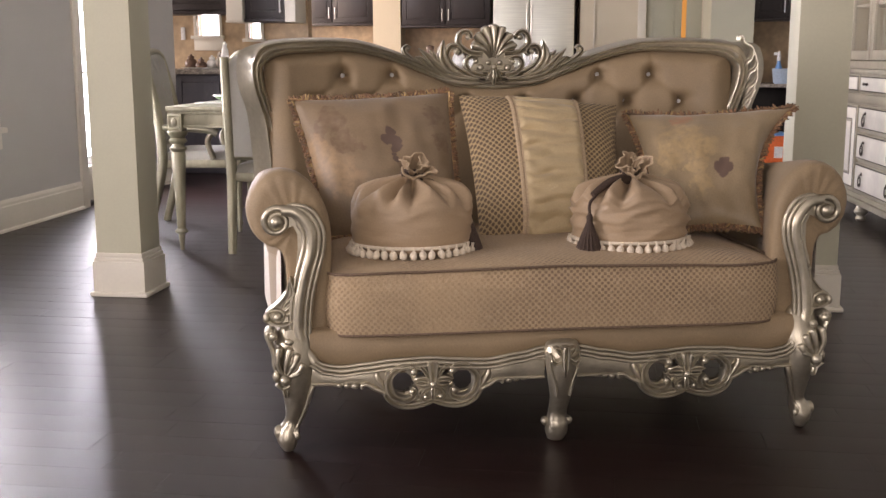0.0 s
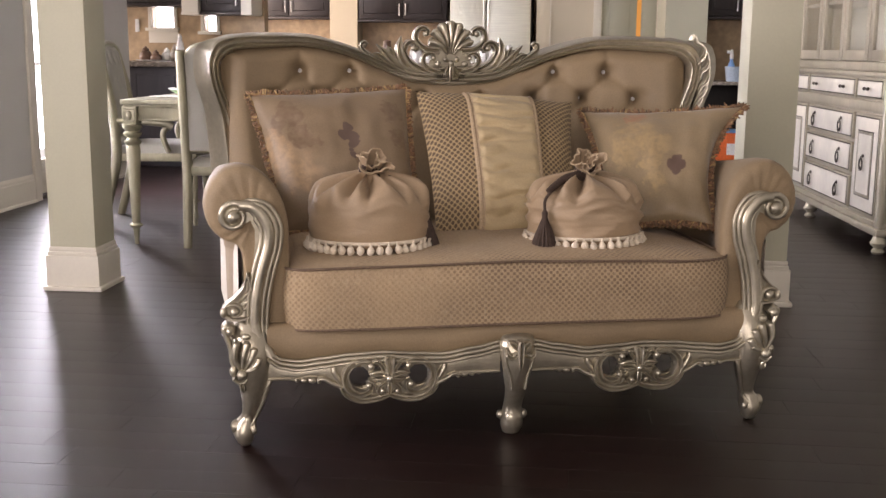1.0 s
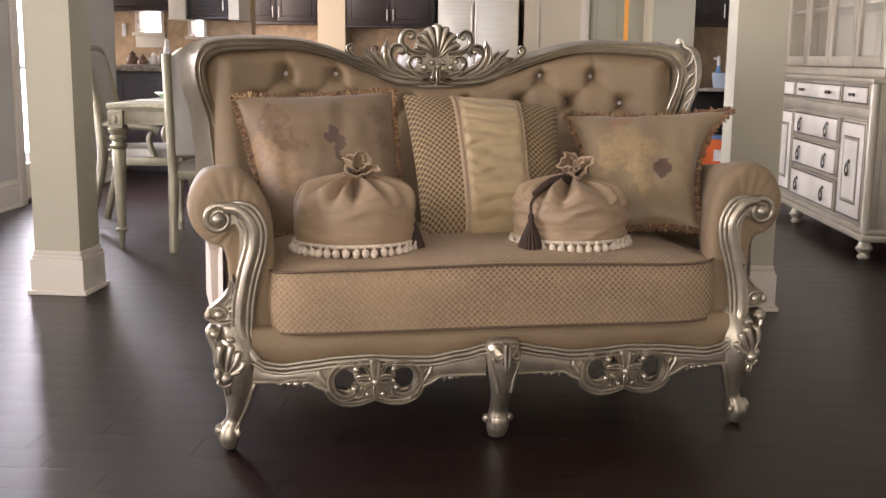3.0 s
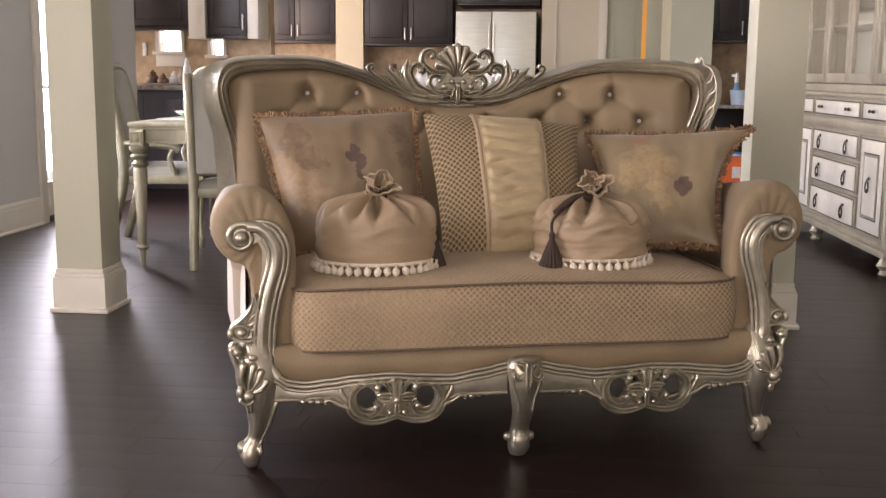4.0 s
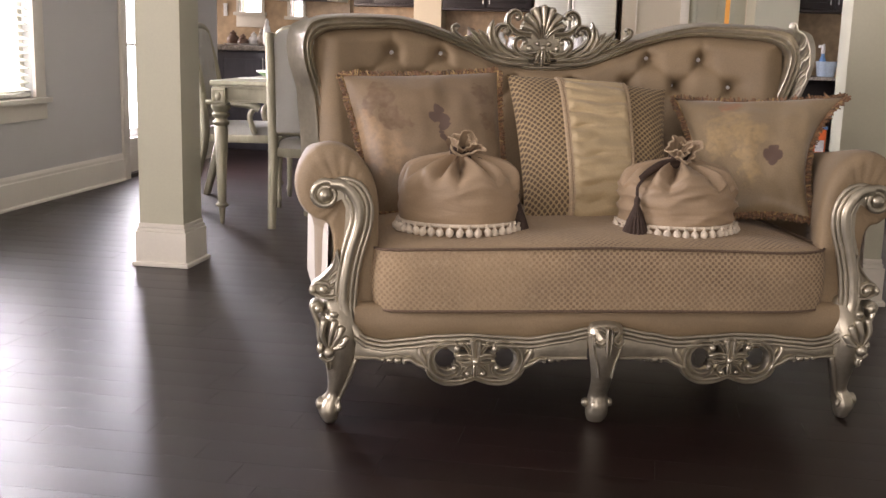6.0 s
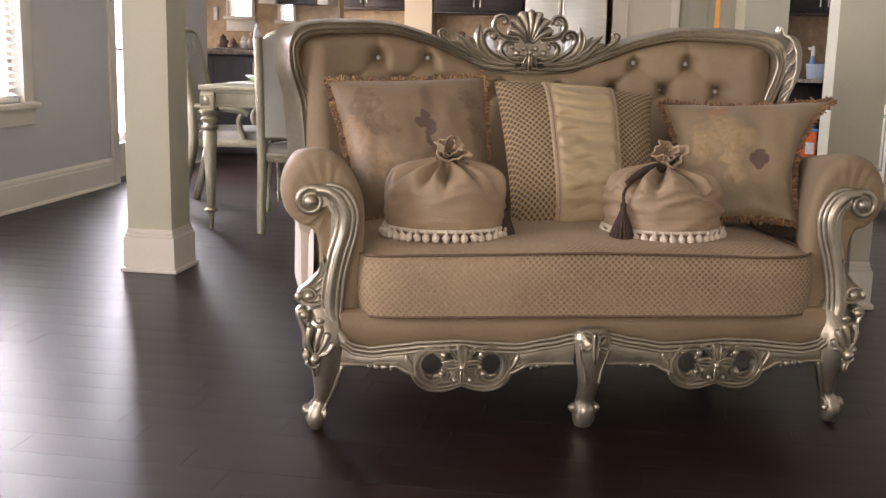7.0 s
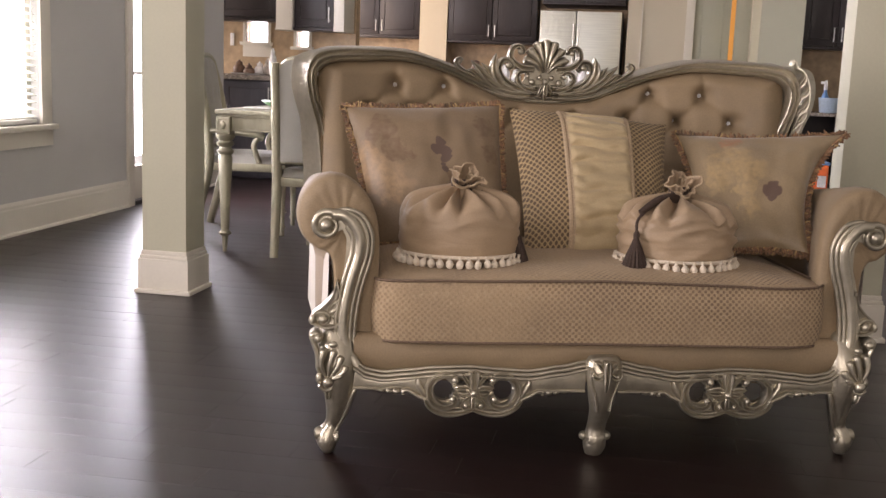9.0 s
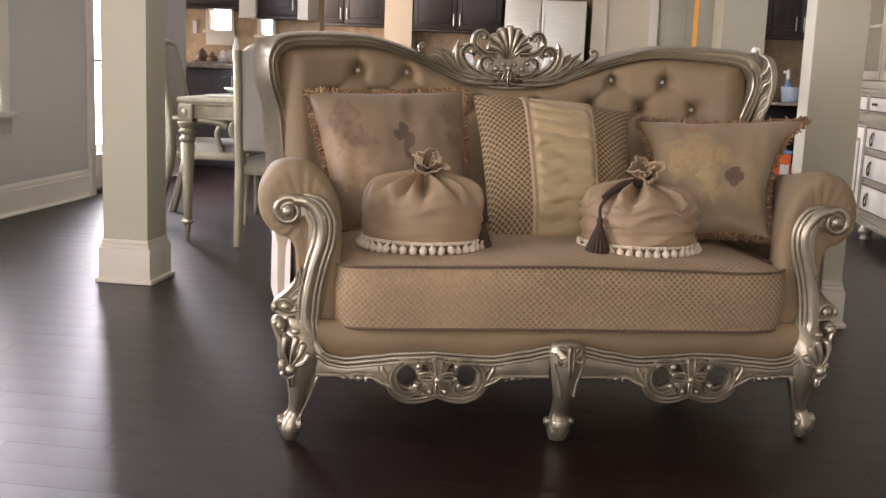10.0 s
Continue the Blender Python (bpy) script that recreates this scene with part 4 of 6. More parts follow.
# middle leg
leg = part("middle_leg", loft([(0, -0.06, 0.301, 0.006, 0.005), (0, -0.063, 0.297, 0.034, 0.020), (0, -0.068, 0.285, 0.046, 0.03), (0, -0.072, 0.262, 0.050, 0.036), (0, -0.076, 0.235, 0.045, 0.036), (0, -0.072, 0.19, 0.038, 0.032), (0, -0.060, 0.14, 0.029, 0.027), (0, -0.032, 0.09, 0.026, 0.024), (0, -0.026, 0.06, 0.030, 0.03), (0, -0.022, 0.03, 0.031, 0.032), (0, -0.012, 0.004, 0.022, 0.024)]), "silver", sofa, "cabriole leg with carved knee and scroll foot")
part("knee_leaf", join(*[carve([(h * 0.004, 0.262), (h * 0.016, 0.278), (h * 0.030, 0.286)], taper(0.009), -0.106, 0.014, "vein", back=0.02) for h in (-1, 1)], *[carve([(h * 0.006, 0.258), (h * 0.022, 0.246), (h * 0.034, 0.252), (h * 0.036, 0.266)], taper(0.009), -0.110, 0.014, "vein", back=0.02) for h in (-1, 1)], carve([(0, 0.290), (0, 0.258), (0, 0.205)], taper(0.012), -0.111, 0.016, "vein", back=0.03), *[carve([(h * 0.040, 0.270), (h * 0.037, 0.230), (h * 0.024, 0.190), (h * 0.018, 0.150)], lambda k: 0.0062 - 0.003 * k, -0.094, 0.014, "round", back=0.03) for h in (-1, 1)]), "silver", leg)
part("foot_scroll", join(ball(-0.031, -0.022, 0.058, 0.013), ball(0.031, -0.022, 0.058, 0.013), ball(0, -0.042, 0.052, 0.022, 1.15, 0.7, 1.2)), "silver", leg)

# corner legs, arms and their scrolled fronts, made for one side and mirrored
for s in (-1, 1):
    def side(sh):
        return sh if s > 0 else mirrored(sh)

    def leg_side(sh):
        """The legs stand a little closer in at one end."""
        return moved(sh, Matrix.Translation((-0.014, 0, 0))) if s > 0 else mirrored(sh)

    lg = part("front_leg", leg_side(loft([(0.700, -0.006, 0.366, 0.014, 0.012), (0.702, -0.012, 0.350, 0.038, 0.026), (0.704, -0.026, 0.30, 0.050, 0.040), (0.702, -0.034, 0.25, 0.046, 0.044), (0.702, -0.032, 0.20, 0.042, 0.041), (0.704, -0.022, 0.15, 0.032, 0.034), (0.709, -0.010, 0.112, 0.024, 0.028), (0.716, 0.000, 0.086, 0.021, 0.025), (0.726, 0.000, 0.064, 0.029, 0.030), (0.730, -0.004, 0.038, 0.029, 0.031), (0.728, -0.004, 0.014, 0.021, 0.023), (0.727, -0.003, 0.002, 0.012, 0.013)])), "silver", sofa, "cabriole leg with carved knee and scroll foot")
    ky = -0.070
    kn = [carve([(0.752, 0.326), (0.762, 0.340), (0.774, 0.334), (0.768, 0.312), (0.758, 0.280), (0.756, 0.246), (0.744, 0.222)], lambda k: 0.0095 - 0.003 * k, ky + 0.030, 0.016, "round", back=0.03), ball(0.758, ky + 0.012, 0.330, 0.0115, seg=10, rings=7), ball(0.718, ky - 0.004, 0.318, 0.010, 1.2, 0.8, 0.9, 10, 7)]
    # shell of fluted leaves that spring from a bud
    for tx_, tz_, bx_, w in ((0.742, 0.306, 0.748, 0.010), (0.714, 0.304, 0.726, 0.011), (0.696, 0.288, 0.708, 0.011), (0.684, 0.262, 0.694, 0.011), (0.690, 0.240, 0.704, 0.009)):
        kn.append(carve([(0.730, 0.222), (bx_, (0.222 + tz_) / 2), (tx_, tz_)], lambda k, w=w: (0.0030 + 0.82 * w * k ** 0.8) * max(0.1, 1 - max(0, (k - 0.82) / 0.18) ** 2) ** 0.5, ky + 0.001, 0.013, "round", back=0.03, lift=0.004))
    kn += [ball(0.730, ky - 0.010, 0.218, 0.0145, seg=12, rings=8), ball(0.752, ky + 0.012, 0.224, 0.0125, 0.9, 1, 1.3, 10, 7)]
    kn += [carve([(0.752, 0.206), (0.738, 0.194), (0.722, 0.198), (0.718, 0.208)], lambda k: 0.0065 - 0.002 * k, ky + 0.006, 0.014, "round", back=0.03), carve([(0.734, 0.196), (0.730, 0.180), (0.729, 0.164)], taper(0.009), ky + 0.012, 0.014, "vein", back=0.03)]
    part("knee_leaf", leg_side(join(*kn)), "silver", lg)
    # moulded line down the inner edge of the leg, and the rolled toe
    part("leg_moulding", leg_side(tube(smooth_path([(0.652, -0.040, 0.205), (0.664, -0.048, 0.180), (0.676, -0.040, 0.140), (0.688, -0.026, 0.105), (0.700, -0.016, 0.078), (0.712, -0.024, 0.060)], 6), lambda k: 0.0075 - 0.003 * k, 8)), "silver", lg)
    part("foot_scroll", leg_side(join(tube([(0.700, -0.012, 0.052), (0.758, -0.004, 0.056)], 0.018, 12), ball(0.704, -0.022, 0.048, 0.010, 0.9, 1, 1.2, 9, 6), ball(0.758, -0.004, 0.056, 0.0145, 0.5, 1, 1, 10, 7))), "silver", lg)
    part("back_leg", side(loft([(0.66, 0.84, 0.24, 0.035, 0.035), (0.665, 0.87, 0.12, 0.027, 0.027), (0.675, 0.90, 0.004, 0.022, 0.024)])), "cabinet", sofa, "plain dark-stained back leg")

    # upholstered arm: a roll with a straight inner face
    ring = [(0.60, 0.30), (0.602, 0.42), (0.600, 0.54), (0.606, 0.63), (0.634, 0.700), (0.676, 0.742), (0.722, 0.756), (0.768, 0.742), (0.803, 0.704), (0.818, 0.650), (0.805, 0.595), (0.772, 0.560), (0.738, 0.545), (0.722, 0.50), (0.718, 0.36), (0.705, 0.27), (0.65, 0.25)]
    rp = smooth_path([Vector((a, 0, b)) for a, b in ring], 4, True)
    cx, cz = 0.70, 0.60
    vs, fs, n = [], [], len(rp)
    stations = [(-0.014, 0.30), (-0.016, 0.75), (-0.012, 0.93), (0.004, 0.985), (0.03, 1.0), (0.10, 1.0), (0.17, 1.0), (0.25, 1.0), (0.34, 1.0), (0.45, 1.0), (0.72, 0.99), (0.80, 0.97)]
    for y, g in stations:
        for q in rp:
            lift = -0.13 * max(0, y - 0.06) if q.z > 0.5 else 0
            flare = 0.015 * min(1, max(0, y) / 0.2) if q.x > 0.75 else 0
            # gathers round the front of the roll
            pl = 0.0
            if y < 0.03 and q.z > 0.5:
                w = math.atan2(q.z - 0.64, q.x - 0.72)
                pl = 0.006 * (abs(math.sin(w * 8.5)) - 0.6) * (1 - g * 0.6)
            # the roll narrows towards the back, where its inner side meets the wing
            k = min(1, max(0, y) / 0.36)
            k = k * k * (3 - 2 * k) * 0.5 + 0.5 * k
            x = cx + (q.x - cx) * g + flare * (1 - k)
            x = 0.835 - (0.835 - x) * (1 - 0.50 * k)
            vs.append((x, y + pl, cz + (q.z - cz) * g + lift))
    for i in range(len(stations) - 1):
        for j in range(n):
            fs.append((i * n + j, i * n + (j + 1) % n, (i + 1) * n + (j + 1) % n, (i + 1) * n + j))
    fs += [tuple(reversed(range(n))), tuple(range((len(stations) - 1) * n, len(stations) * n))]
    part("arm", side((vs, fs)), "taupe", sofa, "taupe velvet rolled arm", angle=75)

    # the S-shaped silver front with parallel beads
    spine = smooth_path([(0.728, -0.028, 0.656), (0.694, -0.030, 0.662), (0.657, -0.030, 0.645), (0.633, -0.030, 0.600), (0.634, -0.030, 0.545), (0.652, -0.032, 0.480), (0.666, -0.034, 0.415), (0.672, -0.036, 0.345), (0.668, -0.040, 0.295), (0.650, -0.046, 0.258)], 7)
    fr = part("arm_front", side(slab([(q.x - 0.008, q.z + (0.006 if i < 12 else 0)) for i, q in enumerate(spine)] + [(0.700, 0.28), (0.716, 0.34), (0.712, 0.40), (0.700, 0.45), (0.696, 0.50), (0.690, 0.55), (0.690, 0.59), (0.700, 0.612), (0.73, 0.60), (0.76, 0.625), (0.75, 0.655)], -0.024, 0.012)), "silver", sofa, "scrolled silver-leaf arm front")
    for k, (off, r) in enumerate(((-0.008, 0.0062), (0.004, 0.0066), (0.023, 0.0155), (0.042, 0.0066))):
        pth = []
        for i, q in enumerate(spine):
            a, b = spine[max(i - 1, 0)], spine[min(i + 1, len(spine) - 1)]
            d = (b - a).normalized()
            nn = Vector((-d.z, 0, d.x))
            fade = 1.0 if i < len(spine) - 14 else max(0.25, (len(spine) - 1 - i) / 14)
            # the reeds run together where they wind into the volute
            fade *= min(1.0, 0.10 + i / 15)
            pth.append(q + nn * off * fade + Vector((0, -0.004 * (1.5 - abs(k - 1.5)), 0)))
        part("bead", side(tube(pth, r, 8)), "silver", fr)
    vol = join(tube(spiral(0.742, 0.624, 0.036, 115, 1.30, -0.030, -1, 34, 0.50), lambda k: 0.0098 - 0.004 * k, 9), ball(0.742, -0.032, 0.624, 0.0185), lathe([(0.032, 0), (0.032, 0.012), (0.02, 0.02), (0.0001, 0.02)], 20, pose(0.742, -0.012, 0.624, 90, 0, 0)))
    part("volute", side(vol), "silver", fr)
    lf = []
    blade = smooth_path([(0.711, 0, 0.480), (0.722, 0, 0.446), (0.746, 0, 0.416), (0.776, 0, 0.390), (0.776, 0, 0.364), (0.745, 0, 0.350), (0.712, 0, 0.356), (0.692, 0, 0.380), (0.692, 0, 0.420), (0.703, 0, 0.452)], 5, True)
    mid_u, mid_z = 0.722, 0.398
    bv, bf, nb = [], [], len(blade)
    for g, yy in ((1.0, -0.006), (1.0, -0.036), (0.95, -0.046), (0.84, -0.046), (0.76, -0.036), (0.40, -0.034), (0.02, -0.036)):
        bv += [(mid_u + (q.x - mid_u) * g, yy, mid_z + (q.z - mid_z) * g) for q in blade]
    for r in range(6):
        for j in range(nb):
            bf.append((r * nb + j, r * nb + (j + 1) % nb, (r + 1) * nb + (j + 1) % nb, (r + 1) * nb + j))
    bf += [tuple(reversed(range(nb))), tuple(range(6 * nb, 7 * nb))]
    lf.append((bv, bf))
    for a, b, d in (((0.706, 0.430), (0.722, 0.414), (0.736, 0.394)), ((0.703, 0.410), (0.718, 0.398), (0.732, 0.386)), ((0.704, 0.390), (0.716, 0.384), (0.730, 0.377))):
        lf.append(carve([a, b, d], taper(0.0055), -0.034, 0.009, "round"))
    lf.append(carve([(0.770, 0.392), (0.748, 0.396), (0.732, 0.386), (0.733, 0.370), (0.748, 0.364), (0.756, 0.374)], lambda k: 0.0062 - 0.002 * k, -0.036, 0.012, "round"))
    lf += [ball(0.746, -0.046, 0.378, 0.0115, seg=10, rings=7), ball(0.774, -0.040, 0.376, 0.012, 0.8, 1, 1.2, 10, 7)]
    part("arm_leaf", leg_side(join(*lf)), "silver", fr)
    # plain outer side of the sofa below the arm, paler than the velvet
    part("outer_panel", side(surface(lambda a, b: (0.738 + 0.07 * a - 0.004 * b, 0.0 + 0.86 * a, 0.24 + 0.33 * b), 8, 4)), "outer_cream", sofa, "cream outer side")


# ---- cushions and drawstring bags on the seat ----
def pillow_point(c, s, t, thick, front, pinch=0.055, lumps=0.0, seed=0):
    """A place on a stuffed pillow: c are its corners (top left, top right, bottom right, bottom left), s and t run 0..1 from the bottom left."""
    tl, tr, br, bl = c
    a, b = 2 * s - 1, 2 * t - 1
    # the sides draw in between the corners
    side_pinch, pinch = (pinch[1] if a > 0 else pinch[0], pinch[0]) if isinstance(pinch, tuple) else (pinch, pinch)
    sa = a * (1 - side_pinch * (1 - b * b) * abs(a) ** 3)
    sb = b * (1 - pinch * (1 - a * a) * abs(b) ** 3)
    s2, t2 = (sa + 1) / 2, (sb + 1) / 2
    p = bl.lerp(br, s2).lerp(tl.lerp(tr, s2), t2)
    n = (br - bl + tr - tl).cross(tl - bl + tr - br).normalized()
    puff = ((1 - abs(a) ** 3.2) * (1 - abs(b) ** 3.2)) ** 0.6
    off = thick * puff
    if lumps:
        off += lumps * puff * noise.noise(Vector((a * 2.2, b * 2.2, seed)))
        off += 0.4 * lumps * noise.noise(Vector((a * 6, b * 6, seed + 3))) * puff
    return p + n * (off if front else -off * 0.8)


def pillow(name, label, corners, mat, thick=0.075, lumps=0.012, seed=0, fringe=0.0, pinch=0.055):
    c = [SOFA @ Vector(q) for q in corners]
    base = (c[2] + c[3]) / 2
    root = thing(name, pose(base.x, base.y, base.z), label, "cushion", "cushions on the sofa")
    c = [q - base for q in c]
    n = 34
    vs, fs, uv = [], [], []
    for face in (True, False):
        k = len(vs)
        for j in range(n + 1):
            for i in range(n + 1):
                vs.append(tuple(pillow_point(c, i / n, j / n, thick, face, pinch, lumps, seed)))
                uv.append((i / n, j / n))
        fs += [(k + j * (n + 1) + i, k + j * (n + 1) + i + 1, k + (j + 1) * (n + 1) + i + 1, k + (j + 1) * (n + 1) + i) for j in range(n) for i in range(n)]
    part("cover", (vs, fs), mat, root, uvs=uv, angle=180)
    if fringe:
        rnd = random.Random(seed + 5)
        sv, sf = [], []
        per = [(i / 90, 1.0, 0, 1) for i in range(91)] + [(1.0, i / 80, 1, 0) for i in range(81)] + [(i / 90, 0.0, 0, -1) for i in range(91)] + [(0.0, i / 80, -1, 0) for i in range(81)]
        ex = (c[1] - c[0] + c[2] - c[3]).normalized()
        ez = (c[0] - c[3] + c[1] - c[2]).normalized()
        nn = ex.cross(ez).normalized()
        for s, t, dx, dz in per:
            for q in range(3):
                p0 = pillow_point(c, min(1, max(0, s + rnd.uniform(-0.005, 0.005))), min(1, max(0, t + rnd.uniform(-0.005, 0.005))), thick, True, pinch)
                out = (ex * dx + ez * dz + (ex * dz + ez * dx) * rnd.uniform(-0.55, 0.55)).normalized() + nn * rnd.uniform(-0.5, 0.5)
                L = fringe * rnd.uniform(0.5, 0.95)
                sh = tube([p0, p0 + out * L * 0.55 + nn * rnd.uniform(-0.004, 0.004), p0 + out * L], lambda k: 0.0036 - 0.0008 * k, 4)
                k = len(sv)
                sv += sh[0]
                sf += [tuple(i + k for i in f) for f in sh[1]]
        part("fringe", (sv, sf), "fringe", root, "rust and gold brush fringe")["kind"] = "stuff"
        loop = [pillow_point(c, s, t, thick, True, pinch) for s, t in [(i / 24, 1.0) for i in range(24)] + [(1.0, 1 - i / 24) for i in range(24)] + [(1 - i / 24, 0.0) for i in range(24)] + [(0.0, i / 24) for i in range(24)]]
        part("gimp", tube(loop, 0.006, 6, True), "fringe", root)
    return root, c


pillow("floral_cushion", "taupe floral jacquard cushion with rust fringe, leaning back", [(-0.70, 0.655, 0.905), (-0.195, 0.70, 0.925), (-0.19, 0.43, 0.50), (-0.60, 0.44, 0.50)], "floral", 0.07, 0.016, 2, 0.019, 0.04)
pillow("floral_cushion", "golden floral jacquard cushion with rust fringe, propped against an arm", [(0.395, 0.70, 0.850), (0.862, 0.45, 0.880), (0.664, 0.19, 0.535), (0.383, 0.31, 0.506)], "floral_gold", 0.060, 0.018, 7, 0.021, (0.11, 0.30))

# middle cushion: woven sides, ruched gold satin between two braids
mid, mc = pillow("banded_cushion", "banded cushion with gold ruched satin between woven lattice sides", [(-0.168, 0.685, 0.918), (0.358, 0.69, 0.880), (0.288, 0.325, 0.490), (-0.156, 0.315, 0.490)], "lattice", 0.082, 0.008, 4, 0, 0.045)
cover = [o for o in mid.children if o.name.startswith("cover")][0]
for lp in cover.data.loops:
    q = cover.data.uv_layers[0].data[lp.index].uv
    q.x, q.y = q.x * 0.5, q.y * 0.5


def ruched(s, t):
    a = 0.315 + 0.375 * s
    p = pillow_point(mc, a, 0.004 + 0.992 * t, 0.082, True, 0.045)
    n = Vector((0, -1, 0.25)).normalized()
    n = Matrix.Rotation(radians(15.8), 3, "Z") @ n
    # soft puffs between sharp creases, drawn in from either braid
    w = 0.0
    for k, (f, ph, sl) in enumerate(((10.5, 0.3, 0.35), (7.0, 1.9, -0.6), (16.0, 4.0, 0.8))):
        a1 = math.pi * f * (t + 0.035 * sl * math.sin(3.1 * s + k) + 0.035 * noise.noise(Vector((s * 2.5, t * 3, 7 * k)))) + ph
        reach = (0.35 + 0.65 * (1 - s), 0.35 + 0.65 * s, 0.6)[k] * (0.7 + 0.6 * noise.noise(Vector((s * 2, t * 5, k + 20))))
        w += (abs(math.sin(a1)) - 0.62) * reach * (2.0, 2.0, 0.7)[k]
    edge = min(1, s / 0.06, (1 - s) / 0.06)
    return p + n * (0.019 + 0.0105 * w * (0.45 + 0.55 * edge) + 0.006 * edge)


part("ruched_band", surface(ruched, 30, 110), "gold", mid, "ruched gold satin band", angle=180)
for a in (0.295, 0.318, 0.688, 0.708):
    part("braid", tube([pillow_point(mc, a, 0.005 + 0.99 * k / 30, 0.082, True, 0.045) + Matrix.Rotation(radians(15.8), 3, "Z") @ Vector((0, -0.007, 0.002)) for k in range(31)], 0.0075, 7), "braid", mid, "tan woven braid")


def drawstring_bag(u, v, label, ru, rv, height, seed, wrinkle, tassel_at, bloom_lean):
    base = SOFA @ Vector((u, v, 0.500))
    root = thing("drawstring_bag", pose(base.x, base.y, base.z, 0, 0, 15.8), label, "bag", "drawstring bags on the sofa")
    prof = [(0.0, 0.90), (0.05, 0.985), (0.15, 1.03), (0.3, 1.05), (0.5, 1.05), (0.68, 1.04), (0.80, 0.99), (0.89, 0.89), (0.955, 0.68), (1.0, 0.42), (1.04, 0.20), (1.075, 0.165)]
    n = 128
    vs, fs = [], []
    fine = smooth_path([Vector((r, 0, h)) for h, r in prof], 5)
    creases = [(0.14, 0.8), (0.26, 1.0), (0.36, 0.9), (0.47, 1.1), (0.58, 0.8), (0.70, 0.7)]
    for q in fine:
        for i in range(n):
            w = 2 * math.pi * i / n
            near = max(0.0, (q.z - 0.50) / 0.50)
            pleat = 0.10 * near * math.sin(w * 11 + 2.0 * noise.noise(Vector((math.cos(w) * 1.5, math.sin(w) * 1.5, seed)))) * (0.55 + 0.45 * math.sin(w * 3 + seed))
            wr = wrinkle * (0.9 * (1 - 2 * abs(math.sin(13 * q.z + 3.5 * noise.noise(Vector((math.cos(w) * 1.3, math.sin(w) * 1.3, q.z * 2 + seed)))))) + noise.noise(Vector((math.cos(w) * 3, math.sin(w) * 3, q.z * 9 + seed)))) * math.sin(math.pi * min(1, q.z))
            # sharp folds that run round the side and die out
            for k, (hc, deep) in enumerate(creases):
                at = hc + 0.10 * noise.noise(Vector((math.cos(w) * 1.4, math.sin(w) * 1.4, seed + 3.7 * k)))
                on = max(0.0, min(1.0, 0.55 + 1.6 * noise.noise(Vector((math.cos(w) * 1.1, math.sin(w) * 1.1, seed * 2 + 5.1 * k)))))
                wr += wrinkle * deep * on * (0.7 * math.exp(-((q.z - at - 0.035) / 0.03) ** 2) - 1.1 * math.exp(-((q.z - at) / 0.016) ** 2))
            lump = 0.04 * noise.noise(Vector((math.cos(w), math.sin(w), q.z * 1.5 + seed * 3)))
            g = q.x * (1 + pleat + wr + lump * (1 - near))
            sag = -0.05 * near * height * math.cos(w * 2 + seed)
            fold = math.sin(w * 6 + seed + 2.4 * noise.noise(Vector((math.cos(w) * 1.2, math.sin(w) * 1.2, seed + 9))))
            dip = -0.046 * near * (1.0 if q.x > 0.2 else 0.3) * (1 - abs(fold)) ** 0.6
            vs.append((ru * g * math.cos(w), rv * g * math.sin(w), q.z * height + 0.012 + sag * 0.3 + dip))
    m = len(fine)
    for k in range(m - 1):
        for i in range(n):
            fs.append((k * n + i, k * n + (i + 1) % n, (k + 1) * n + (i + 1) % n, (k + 1) * n + i))
    fs.append(tuple(reversed(range(n))))
    part("pouch", (vs, fs), "bag", root, angle=180)

    # bloom of cloth above the tie: the hem rolled round itself, open towards the front
    z0 = height * 1.03 + 0.010
    lean = pose(0.0, 0.0, z0, *bloom_lean)

    def bloom(s, t):
        w = 2 * math.pi * 1.6 * s + seed * 1.3
        full = 0.059 * (1 - 0.58 * s) * (1 + 0.16 * math.sin(4 * w + seed) + 0.05 * math.sin(9 * w + 2 * seed))
        r = 0.017 * (1 - 0.4 * s) + (full - 0.017) * t ** 0.75 + 0.004 * t * math.sin(11 * w)
        h = 0.056 * t * (1 - 0.12 * s) + 0.009 * t * t * math.sin(3 * w + seed) - 0.012 * max(0.0, t - 0.8) / 0.2 * (1 - s)
        return lean @ Vector((r * math.cos(w), 0.82 * r * math.sin(w), h))
    ruffle = part("ruffle", surface(bloom, 110, 16), "bag", root, "gathered cloth bloom", angle=180)
    part("hem_edge", tube([bloom(i / 90, 1.0) for i in range(91)], 0.0026, 6), "braid", ruffle, "tan hem edge")
    part("cord", join(*[tube([(0.026 * math.cos(2 * math.pi * i / 20), 0.024 * math.sin(2 * math.pi * i / 20), height * 1.035 + 0.012 + 0.006 * k) for i in range(20)], 0.0055, 7, True) for k in range(3)]), "tassel", root, "dark brown tie cord")
    # tassel hanging from the cord
    tx, ty = tassel_at
    end = 0.115
    path = smooth_path([(0.02 * (1 if tx > 0 else -1), -0.02, height * 1.04), (tx * 0.6, ty * 0.7, height * 0.97), (tx, ty, height * 0.76), (tx * 1.04, ty - 0.006, end)], 7)
    part("cord", tube(path, 0.0042, 6), "tassel", root)
    if tx < 0:
        part("cord", tube(smooth_path([(-0.015, -0.026, height * 1.03), (tx * 0.55, ty * 0.62, height * 1.0), (tx * 0.95, ty * 0.9, height * 0.84)], 8), lambda k: 0.016 - 0.007 * k, 8), "tassel", root)
